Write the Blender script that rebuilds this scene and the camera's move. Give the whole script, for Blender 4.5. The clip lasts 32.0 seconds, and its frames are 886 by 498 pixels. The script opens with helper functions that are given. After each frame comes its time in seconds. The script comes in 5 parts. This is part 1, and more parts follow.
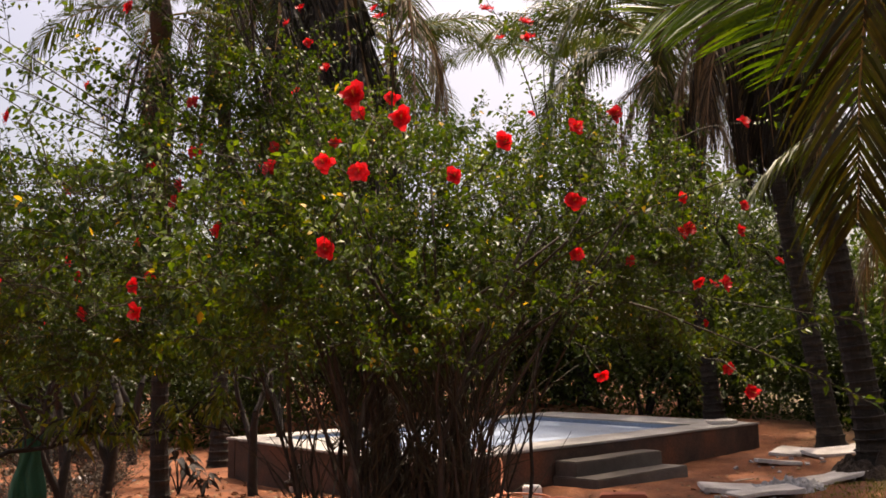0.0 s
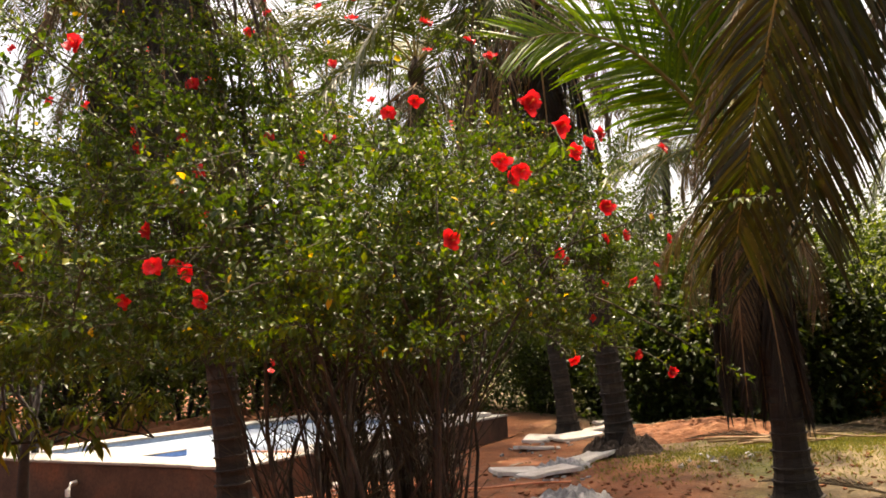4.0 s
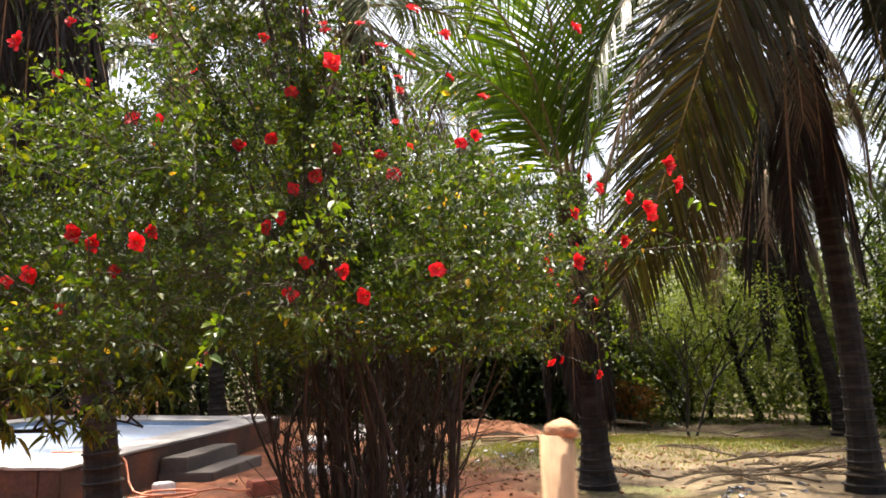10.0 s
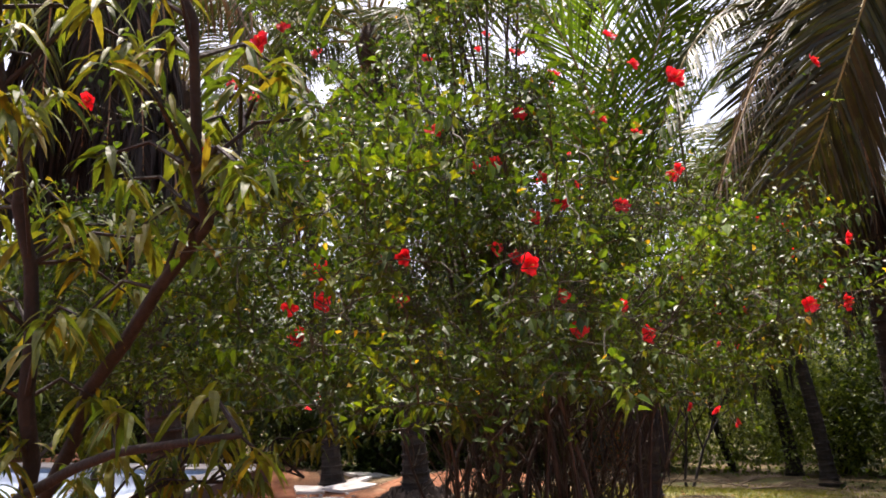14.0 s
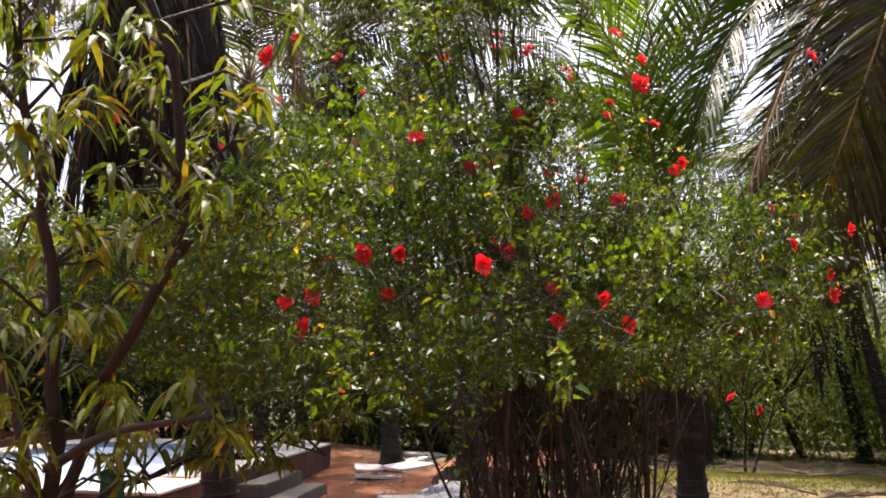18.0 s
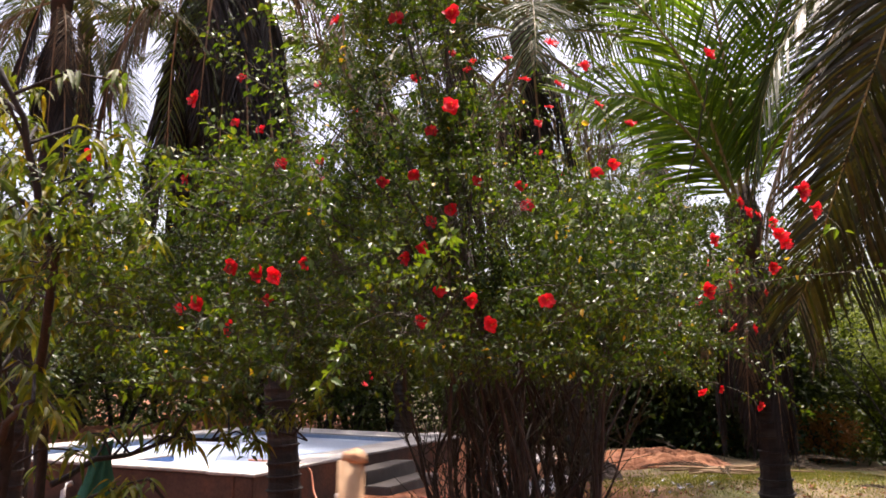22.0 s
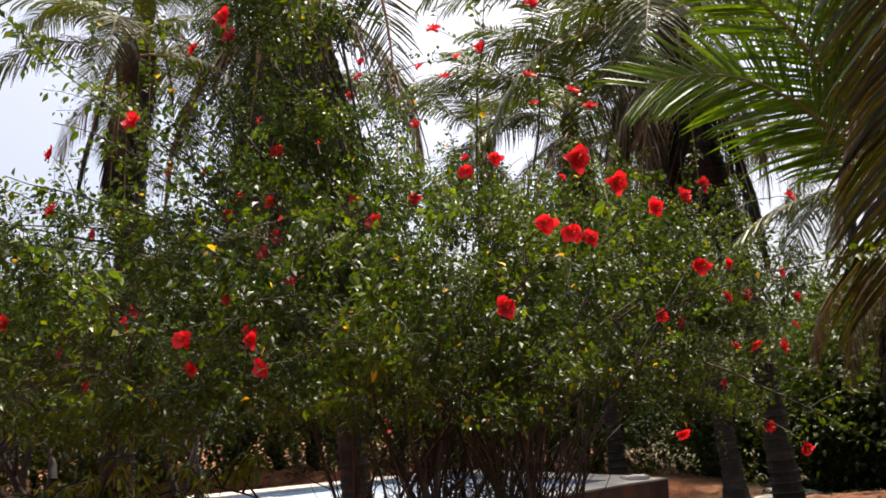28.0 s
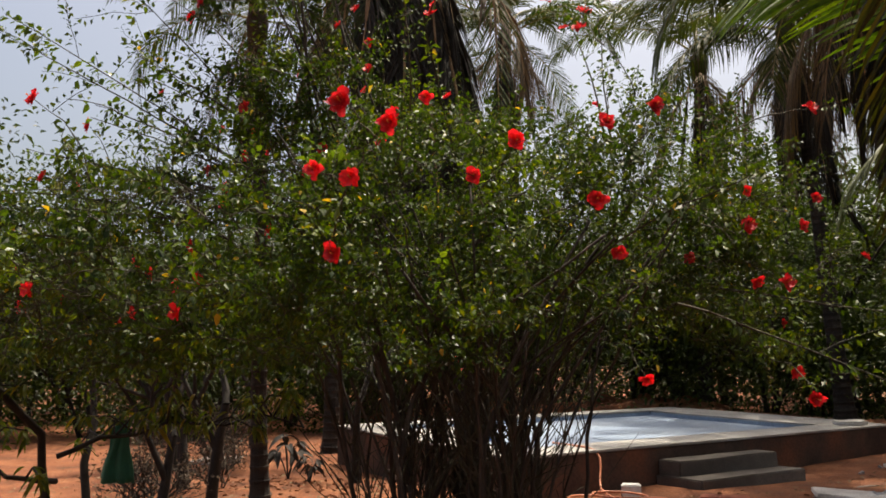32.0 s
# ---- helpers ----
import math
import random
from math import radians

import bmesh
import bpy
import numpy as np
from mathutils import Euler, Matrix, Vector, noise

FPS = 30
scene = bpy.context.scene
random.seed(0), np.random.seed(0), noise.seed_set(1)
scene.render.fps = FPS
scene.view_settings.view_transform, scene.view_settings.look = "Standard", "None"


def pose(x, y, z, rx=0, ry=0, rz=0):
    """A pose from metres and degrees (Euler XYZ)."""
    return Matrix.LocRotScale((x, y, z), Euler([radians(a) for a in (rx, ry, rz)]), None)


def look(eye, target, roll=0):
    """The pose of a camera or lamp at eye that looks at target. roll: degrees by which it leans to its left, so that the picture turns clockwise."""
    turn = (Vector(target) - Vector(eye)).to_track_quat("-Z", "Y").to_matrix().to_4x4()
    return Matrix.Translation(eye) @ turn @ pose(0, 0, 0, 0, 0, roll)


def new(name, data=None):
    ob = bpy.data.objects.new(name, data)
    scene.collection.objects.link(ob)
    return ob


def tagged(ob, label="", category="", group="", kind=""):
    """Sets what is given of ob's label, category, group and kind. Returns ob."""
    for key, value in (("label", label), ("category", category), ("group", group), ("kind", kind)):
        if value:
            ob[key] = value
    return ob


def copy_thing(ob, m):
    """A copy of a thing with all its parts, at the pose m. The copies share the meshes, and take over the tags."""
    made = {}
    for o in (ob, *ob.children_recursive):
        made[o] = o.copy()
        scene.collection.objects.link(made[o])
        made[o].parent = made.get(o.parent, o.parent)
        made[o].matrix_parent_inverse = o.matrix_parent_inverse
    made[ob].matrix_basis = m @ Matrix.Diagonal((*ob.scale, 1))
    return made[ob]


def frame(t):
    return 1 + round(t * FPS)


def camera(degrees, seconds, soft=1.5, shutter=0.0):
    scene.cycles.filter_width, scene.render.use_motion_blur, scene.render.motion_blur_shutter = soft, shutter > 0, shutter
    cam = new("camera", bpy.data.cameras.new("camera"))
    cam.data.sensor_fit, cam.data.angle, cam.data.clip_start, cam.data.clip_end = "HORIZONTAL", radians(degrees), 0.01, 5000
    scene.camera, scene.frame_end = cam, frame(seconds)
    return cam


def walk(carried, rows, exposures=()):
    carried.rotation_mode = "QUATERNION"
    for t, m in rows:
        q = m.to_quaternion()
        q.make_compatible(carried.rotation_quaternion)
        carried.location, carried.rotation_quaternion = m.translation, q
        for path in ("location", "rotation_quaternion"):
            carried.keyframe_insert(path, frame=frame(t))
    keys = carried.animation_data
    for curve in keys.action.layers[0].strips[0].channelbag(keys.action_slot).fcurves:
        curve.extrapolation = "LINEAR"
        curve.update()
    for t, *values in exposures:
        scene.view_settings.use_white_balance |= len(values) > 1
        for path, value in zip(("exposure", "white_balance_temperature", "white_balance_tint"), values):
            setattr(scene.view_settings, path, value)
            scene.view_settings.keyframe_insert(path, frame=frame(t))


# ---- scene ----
EXPOSURES = [(0.0, 0.75, 7750, 20), (1.0, 0.62, 7500, 18), (2.0, 1.15, 7950, 16), (3.0, 1.33, 8150, 15), (6.0, 1.57, 8400, 11), (7.0, 1.72, 8050, 11), (8.0, 1.85, 7450, 12), (9.0, 1.75, 7000, 12), (12.0, 1.42, 6550, 18), (14.0, 1.37, 6600, 19), (18.0, 1.42, 6650, 18), (19.0, 0.97, 6450, 23), (20.0, 1.34, 6700, 20), (22.0, 1.22, 6650, 22), (25.0, 1.12, 6850, 18), (28.0, 0.87, 6900, 13), (30.0, 0.56, 7100, 10), (32.0, 0.47, 7250, 10)]
# ---- camera: seconds, place, heading, tilt, lean ----
cam = camera(57.0, 32.0, soft=1.7, shutter=0.35)
PATH = [
    (0.0, 0.991, 0.458, 1.482, 17.0, 8.79, -1.84),
    (0.5, 0.837, 0.427, 1.483, 14.91, 8.8, -2.09),
    (1.0, 0.582, 0.415, 1.492, 11.6, 8.69, -2.64),
    (1.5, 0.395, 0.33, 1.484, 8.35, 8.37, -3.37),
    (2.0, 0.228, 0.278, 1.487, 5.5, 8.33, -3.73),
    (2.5, 0.047, 0.23, 1.499, 2.56, 8.26, -3.71),
    (3.0, -0.096, 0.16, 1.493, 0.21, 8.3, -3.49),
    (3.5, -0.278, 0.097, 1.466, -2.42, 8.38, -3.38),
    (5.5, -0.999, -0.159, 1.455, -7.91, 7.55, -3.37),
    (6.0, -1.118, -0.162, 1.457, -7.39, 7.28, -3.3),
    (6.5, -1.27, -0.218, 1.454, -8.29, 6.97, -3.33),
    (7.0, -1.466, -0.24, 1.45, -11.45, 7.23, -3.07),
    (7.5, -1.643, -0.261, 1.462, -14.81, 7.96, -1.84),
    (8.0, -1.834, -0.273, 1.465, -18.14, 8.26, -1.28),
    (8.5, -2.024, -0.277, 1.465, -20.9, 7.95, -1.6),
    (9.0, -2.184, -0.273, 1.484, -23.04, 7.47, -1.34),
    (9.5, -2.332, -0.181, 1.497, -25.06, 7.45, -1.48),
    (10.0, -2.425, -0.088, 1.489, -26.48, 7.78, -1.65),
    (10.5, -2.52, 0.006, 1.503, -29.07, 8.56, -1.42),
    (11.0, -2.687, 0.093, 1.52, -34.48, 9.84, -1.39),
    (11.5, -2.872, 0.211, 1.508, -37.55, 10.98, -1.97),
    (12.0, -3.011, 0.384, 1.51, -35.95, 11.32, -2.15),
    (12.5, -3.197, 0.523, 1.513, -31.61, 10.79, -1.41),
    (13.0, -3.379, 0.644, 1.497, -29.22, 10.55, -0.87),
    (13.5, -3.483, 0.771, 1.499, -29.98, 10.48, -0.75),
    (14.0, -3.57, 0.896, 1.507, -31.88, 10.91, -1.06),
    (14.5, -3.551, 0.931, 1.514, -32.01, 11.46, -1.17),
    (16.5, -3.494, 0.844, 1.514, -29.86, 12.74, -0.9),
    (17.0, -3.499, 0.783, 1.5, -29.17, 10.17, -0.91),
    (17.5, -3.451, 0.682, 1.498, -28.3, 9.25, -0.79),
    (18.0, -3.391, 0.515, 1.52, -26.62, 9.71, -0.46),
    (18.5, -3.303, 0.318, 1.527, -24.75, 10.87, -0.41),
    (19.0, -3.247, 0.134, 1.512, -23.6, 10.07, -0.35),
    (19.5, -3.135, 0.063, 1.518, -21.87, 8.25, -0.13),
    (20.0, -2.944, -0.021, 1.513, -19.43, 7.57, -0.01),
    (20.5, -2.763, -0.101, 1.519, -17.58, 8.05, 0.14),
    (21.0, -2.582, -0.204, 1.51, -16.24, 8.78, 0.22),
    (21.5, -2.38, -0.304, 1.494, -14.16, 9.4, 0.09),
    (22.0, -2.208, -0.342, 1.502, -13.0, 9.47, -0.07),
    (22.5, -1.993, -0.378, 1.479, -11.54, 10.05, -0.28),
    (23.0, -1.772, -0.4, 1.463, -10.08, 10.62, -0.49),
    (23.5, -1.614, -0.364, 1.457, -9.15, 11.07, -0.65),
    (24.0, -1.425, -0.304, 1.471, -7.93, 11.44, -0.86),
    (24.5, -1.226, -0.239, 1.504, -6.51, 11.71, -1.05),
    (25.0, -1.074, -0.166, 1.514, -5.29, 12.17, -1.17),
    (25.5, -0.913, -0.19, 1.509, -3.72, 12.73, -1.54),
    (27.5, -0.238, 0.164, 1.513, 4.65, 12.64, -2.02),
    (28.0, -0.056, 0.199, 1.53, 7.28, 12.3, -2.01),
    (28.5, 0.155, 0.299, 1.535, 10.58, 12.18, -1.98),
    (29.0, 0.337, 0.376, 1.533, 13.47, 12.03, -2.01),
    (29.5, 0.496, 0.467, 1.538, 16.06, 11.75, -1.98),
    (30.0, 0.676, 0.532, 1.543, 18.65, 11.17, -1.75),
    (30.5, 0.829, 0.563, 1.537, 20.33, 10.33, -1.62),
    (31.0, 0.976, 0.559, 1.55, 21.8, 9.19, -1.41),
    (31.5, 1.183, 0.593, 1.546, 24.06, 8.43, -1.1),
    (32.0, 1.378, 0.644, 1.524, 26.22, 8.25, -0.91),
]


def heading(x, y, z, yaw, pitch, roll):
    a, b = radians(yaw), radians(pitch)
    ahead = Vector((-math.sin(a) * math.cos(b), math.cos(a) * math.cos(b), math.sin(b)))
    return look((x, y, z), Vector((x, y, z)) + ahead, roll)


walk(cam, [(t, heading(*p)) for t, *p in PATH], EXPOSURES)

# ---- daylight ----
SUN_AZ, SUN_EL = radians(15), radians(72)     # azimuth from +y towards +x
world = bpy.data.worlds.new("world")
scene.world = world
world.use_nodes = True
wn = world.node_tree.nodes
sky = wn.new("ShaderNodeTexSky")
sky.sky_type, sky.sun_disc = "NISHITA", False
sky.sun_elevation, sky.sun_rotation = SUN_EL, SUN_AZ
sky.air_density, sky.dust_density, sky.ozone_density, sky.altitude = 1.0, 8.0, 1.2, 50
wn["Background"].inputs["Strength"].default_value = 0.15
world.node_tree.links.new(sky.outputs[0], wn["Background"].inputs["Color"])
sun = new("sun", bpy.data.lights.new("sun", "SUN"))
sun.data.energy, sun.data.angle, sun.data.color = 4.4, radians(0.6), (1.0, 0.94, 0.84)
sun.matrix_world = look((0, 0, 0), (-math.sin(SUN_AZ) * math.cos(SUN_EL), -math.cos(SUN_AZ) * math.cos(SUN_EL), -math.sin(SUN_EL)))


# ---- materials ----
def material(name, rough=0.8, metal=0.0):
    m = bpy.data.materials.new(name)
    m.use_nodes = True
    b = m.node_tree.nodes["Principled BSDF"]
    b.inputs["Roughness"].default_value, b.inputs["Metallic"].default_value = rough, metal
    return m, m.node_tree.nodes, m.node_tree.links, b


def noise_node(n, l, scale, detail=4.0, coords="Object", stretch=None):
    tc = n.new("ShaderNodeTexCoord")
    t = n.new("ShaderNodeTexNoise")
    t.inputs["Scale"].default_value, t.inputs["Detail"].default_value = scale, detail
    if stretch:
        mp = n.new("ShaderNodeMapping")
        mp.inputs["Scale"].default_value = stretch
        l.new(tc.outputs[coords], mp.inputs[0])
        l.new(mp.outputs[0], t.inputs["Vector"])
    else:
        l.new(tc.outputs[coords], t.inputs["Vector"])
    return t


def ramp_node(n, l, source, stops):
    r = n.new("ShaderNodeValToRGB")
    e = r.color_ramp.elements
    e[0].position, e[0].color = stops[0][0], (*stops[0][1], 1)
    e[1].position, e[1].color = stops[-1][0], (*stops[-1][1], 1)
    for p, c in stops[1:-1]:
        k = e.new(p)
        k.color = (*c, 1)
    l.new(source, r.inputs[0])
    return r


def mix_node(n, l, kind, fac, a, b):
    m = n.new("ShaderNodeMix")
    m.data_type, m.blend_type = "RGBA", kind
    for socket, v in ((m.inputs[0], fac), (m.inputs[6], a), (m.inputs[7], b)):
        if hasattr(v, "is_output"):
            l.new(v, socket)
        elif isinstance(v, tuple):
            socket.default_value = (*v, 1)
        else:
            socket.default_value = v
    return m.outputs[2]


def bump_node(n, l, b, height, strength, distance):
    k = n.new("ShaderNodeBump")
    k.inputs["Strength"].default_value, k.inputs["Distance"].default_value = strength, distance
    l.new(height, k.inputs["Height"])
    l.new(k.outputs[0], b.inputs["Normal"])


def surface(name, colours, scale, rough=0.85, bump=0.3, distance=0.02, fine=60.0, coords="Object", stretch=None):
    """Two scales of variation: blotches in the given colours, and fine grain."""
    m, n, l, b = material(name, rough)
    big = noise_node(n, l, scale, 5, coords, stretch)
    small = noise_node(n, l, fine, 3, coords, stretch)
    steps = [(0.3 + 0.4 * i / (len(colours) - 1), c) for i, c in enumerate(colours)]
    col = ramp_node(n, l, big.outputs[0], steps).outputs[0]
    grain = ramp_node(n, l, small.outputs[0], [(0.3, (0.72, 0.72, 0.72)), (0.7, (1.2, 1.2, 1.2))]).outputs[0]
    l.new(mix_node(n, l, "MULTIPLY", 0.8, col, grain), b.inputs["Base Color"])
    bump_node(n, l, b, small.outputs[0], bump, distance)
    return m


def leaf_material(name, colours, rough=0.4, glow=0.45, warm=(1.3, 1.25, 0.5), boughs=None):
    """Leaves: colour differs from leaf to leaf, light shines through them."""
    m, n, l, b = material(name, rough)
    geo, info = n.new("ShaderNodeNewGeometry"), n.new("ShaderNodeObjectInfo")
    steps = [(i / (len(colours) - 1), c) for i, c in enumerate(colours)]
    col = ramp_node(n, l, geo.outputs["Random Per Island"], steps).outputs[0]
    shade = n.new("ShaderNodeMapRange")
    shade.inputs[3].default_value, shade.inputs[4].default_value = 0.75, 1.25
    l.new(info.outputs["Random"], shade.inputs[0])
    vein = noise_node(n, l, 30, 2)
    spots = ramp_node(n, l, vein.outputs[0], [(0.3, (0.75, 0.75, 0.75)), (0.7, (1.2, 1.2, 1.2))]).outputs[0]
    col = mix_node(n, l, "MULTIPLY", 1.0, mix_node(n, l, "MULTIPLY", 1.0, col, shade.outputs[0]), spots)
    if boughs:
        old, young, size = boughs
        age = noise_node(n, l, size, 2)
        col = mix_node(n, l, "MULTIPLY", 1.0, col, ramp_node(n, l, age.outputs[0], [(0.36, old), (0.52, (1, 1, 1)), (0.66, young)]).outputs[0])
    l.new(col, b.inputs["Base Color"])
    thin = n.new("ShaderNodeBsdfTranslucent")
    l.new(mix_node(n, l, "MULTIPLY", 1.0, col, warm), thin.inputs[0])
    mixed = n.new("ShaderNodeMixShader")
    mixed.inputs[0].default_value = glow
    l.new(b.outputs[0], mixed.inputs[1])
    l.new(thin.outputs[0], mixed.inputs[2])
    l.new(mixed.outputs[0], n["Material Output"].inputs[0])
    return m


M_HIB = leaf_material("hibiscus_leaf", [(0.026, 0.06, 0.006), (0.042, 0.086, 0.008), (0.075, 0.126, 0.01), (0.03, 0.066, 0.007), (0.115, 0.145, 0.012)], 0.42, 0.45, (1.38, 1.28, 0.38), ((0.5, 0.58, 0.72), (1.9, 1.7, 0.9), 2.2))
M_HIB.node_tree.nodes["Principled BSDF"].inputs["Specular IOR Level"].default_value = 0.36
M_HIB_FRESH = leaf_material("fresh_hibiscus_leaf", [(0.06, 0.12, 0.01), (0.09, 0.16, 0.012), (0.13, 0.19, 0.015)], 0.35, 0.45)
M_HIB_YELLOW = leaf_material("yellowed_leaf", [(0.5, 0.3, 0.02), (0.6, 0.42, 0.04)], 0.5)
M_MANGO = leaf_material("mango_leaf", [(0.06, 0.11, 0.015), (0.13, 0.17, 0.02), (0.18, 0.19, 0.022), (0.07, 0.12, 0.018), (0.09, 0.13, 0.016), (0.26, 0.2, 0.022)], 0.5)
M_MANGO.node_tree.nodes["Principled BSDF"].inputs["Specular IOR Level"].default_value = 0.25
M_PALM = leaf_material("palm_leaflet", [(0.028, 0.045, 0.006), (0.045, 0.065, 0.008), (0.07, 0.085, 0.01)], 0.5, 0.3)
# lighter, yellower copy of the palm leaflet: sunshine is put into its colour
M_PALM_SUNLIT = leaf_material("sunlit_palm_leaflet", [(0.07, 0.14, 0.007), (0.1, 0.19, 0.009), (0.15, 0.23, 0.012)], 0.5, 0.5)
# olive-brown of old fronds, darkened for the backlit shade under the crown
M_PALM_OLD_SHADED = leaf_material("shaded_ageing_palm_leaflet", [(0.015, 0.021, 0.003), (0.022, 0.028, 0.004), (0.034, 0.029, 0.006), (0.012, 0.017, 0.003)], 0.55, 0.3, (1.6, 1.4, 0.35))
M_PALM_DRY = leaf_material("dry_palm_leaflet", [(0.1, 0.065, 0.035), (0.17, 0.12, 0.06), (0.06, 0.04, 0.022), (0.24, 0.18, 0.11)], 0.7, 0.2, (1.2, 1.0, 0.7))
M_FALLEN = leaf_material("fallen_palm_leaflet", [(0.05, 0.036, 0.022), (0.085, 0.06, 0.036), (0.03, 0.022, 0.014), (0.14, 0.105, 0.065)], 0.8, 0.1, (1.1, 1.0, 0.8))
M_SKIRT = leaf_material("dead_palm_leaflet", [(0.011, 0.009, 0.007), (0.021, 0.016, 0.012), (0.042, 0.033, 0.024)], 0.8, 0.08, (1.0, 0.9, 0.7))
M_TREE = leaf_material("grove_leaf", [(0.02, 0.039, 0.005), (0.034, 0.058, 0.007), (0.056, 0.085, 0.011)], 0.45)
M_TREE_LIGHT = leaf_material("light_grove_leaf", [(0.075, 0.115, 0.014), (0.11, 0.155, 0.019), (0.16, 0.2, 0.028)], 0.5, 0.5)
M_RUST_LEAF = leaf_material("rust_leaf", [(0.3, 0.1, 0.03), (0.4, 0.17, 0.05), (0.22, 0.1, 0.03)], 0.6)
M_LITTER = leaf_material("fallen_leaf", [(0.14, 0.08, 0.04), (0.24, 0.16, 0.08), (0.09, 0.05, 0.025), (0.34, 0.26, 0.15)], 0.8, 0.1, (1.0, 1.0, 1.0))
M_GRASS = leaf_material("short_grass", [(0.08, 0.095, 0.012), (0.13, 0.14, 0.02), (0.2, 0.18, 0.04)], 0.6, 0.4)
M_PETAL = leaf_material("red_petal", [(0.68, 0.016, 0.024), (0.78, 0.032, 0.045), (0.58, 0.01, 0.018)], 0.5, 0.4, (1.3, 1.0, 1.0))
M_STAMEN = surface("stamen", [(0.7, 0.1, 0.04), (0.8, 0.3, 0.05)], 40)
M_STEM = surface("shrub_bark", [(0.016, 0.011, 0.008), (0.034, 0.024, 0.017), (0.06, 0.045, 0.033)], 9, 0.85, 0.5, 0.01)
M_TWIG = surface("shrub_twig", [(0.024, 0.021, 0.011), (0.05, 0.044, 0.022)], 20)
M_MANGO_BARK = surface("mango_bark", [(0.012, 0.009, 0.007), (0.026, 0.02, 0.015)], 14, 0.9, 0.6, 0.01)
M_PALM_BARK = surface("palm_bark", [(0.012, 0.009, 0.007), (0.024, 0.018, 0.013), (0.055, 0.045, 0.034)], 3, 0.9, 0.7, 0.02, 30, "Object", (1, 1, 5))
M_RACHIS = surface("frond_stalk", [(0.16, 0.15, 0.04), (0.26, 0.2, 0.07)], 6, 0.6)
M_RACHIS_DRY = surface("dry_frond_stalk", [(0.2, 0.12, 0.06), (0.32, 0.22, 0.12)], 6, 0.8)
M_CEMENT = surface("pale_cement", [(0.21, 0.197, 0.175), (0.34, 0.327, 0.305), (0.42, 0.406, 0.384)], 1.2, 0.8, 0.25, 0.01, 40)
M_GREY_CEMENT = surface("grey_cement", [(0.06, 0.05, 0.042), (0.1, 0.084, 0.07), (0.16, 0.14, 0.12)], 1.6, 0.85, 0.3, 0.01, 50)
M_WALL = surface("stained_plaster", [(0.04, 0.024, 0.017), (0.085, 0.05, 0.035), (0.17, 0.07, 0.036)], 1.4, 0.9, 0.5, 0.015, 30)
M_BRICK = surface("red_brick", [(0.25, 0.07, 0.04), (0.34, 0.11, 0.06)], 6, 0.9, 0.5, 0.01, 50)
M_POOL_BLUE = surface("blue_pool_plaster", [(0.19, 0.25, 0.35), (0.23, 0.3, 0.4), (0.28, 0.34, 0.42)], 0.8, 0.7, 0.1, 0.01, 30)
M_POOL_DEEP = surface("blue_pool_tile", [(0.12, 0.26, 0.6), (0.16, 0.32, 0.66)], 2, 0.4, 0.1, 0.01, 30)
M_WOOD = surface("weathered_stake_wood", [(0.34, 0.19, 0.09), (0.46, 0.29, 0.15), (0.27, 0.15, 0.075)], 5, 0.75, 0.4, 0.004, 90, "Object", (6, 6, 1))
M_WOOD_END = surface("cut_wood", [(0.3, 0.15, 0.07), (0.48, 0.28, 0.14)], 60, 0.85, 0.6, 0.004, 200)
M_FALLEN_STALK = surface("fallen_frond_stalk", [(0.07, 0.05, 0.03), (0.13, 0.095, 0.06)], 6, 0.85)
M_HOSE = surface("orange_hose", [(0.5, 0.16, 0.08), (0.6, 0.24, 0.13)], 8, 0.5, 0.05)
M_WHITE = surface("white_plastic", [(0.6, 0.58, 0.55), (0.75, 0.74, 0.72)], 6, 0.5, 0.1)
M_TARP = surface("grey_tarpaulin", [(0.14, 0.14, 0.15), (0.26, 0.26, 0.27), (0.42, 0.41, 0.4)], 5, 0.5, 0.2, 0.01)
M_SLAB = surface("pale_stone_slab", [(0.4, 0.37, 0.33), (0.56, 0.53, 0.49), (0.66, 0.63, 0.6)], 3, 0.85, 0.4, 0.01)
M_GREEN_CLOTH = surface("green_cloth", [(0.01, 0.1, 0.06), (0.02, 0.16, 0.1)], 6, 0.7, 0.3, 0.01, 120)
M_SOIL_HEAP = surface("red_soil", [(0.11, 0.038, 0.015), (0.19, 0.07, 0.028), (0.25, 0.11, 0.05)], 1.5, 0.95, 0.8, 0.04, 14)
M_DARK_HUSK = surface("dark_husk", [(0.03, 0.02, 0.014), (0.06, 0.04, 0.026)], 8, 0.95, 0.8, 0.02, 40)


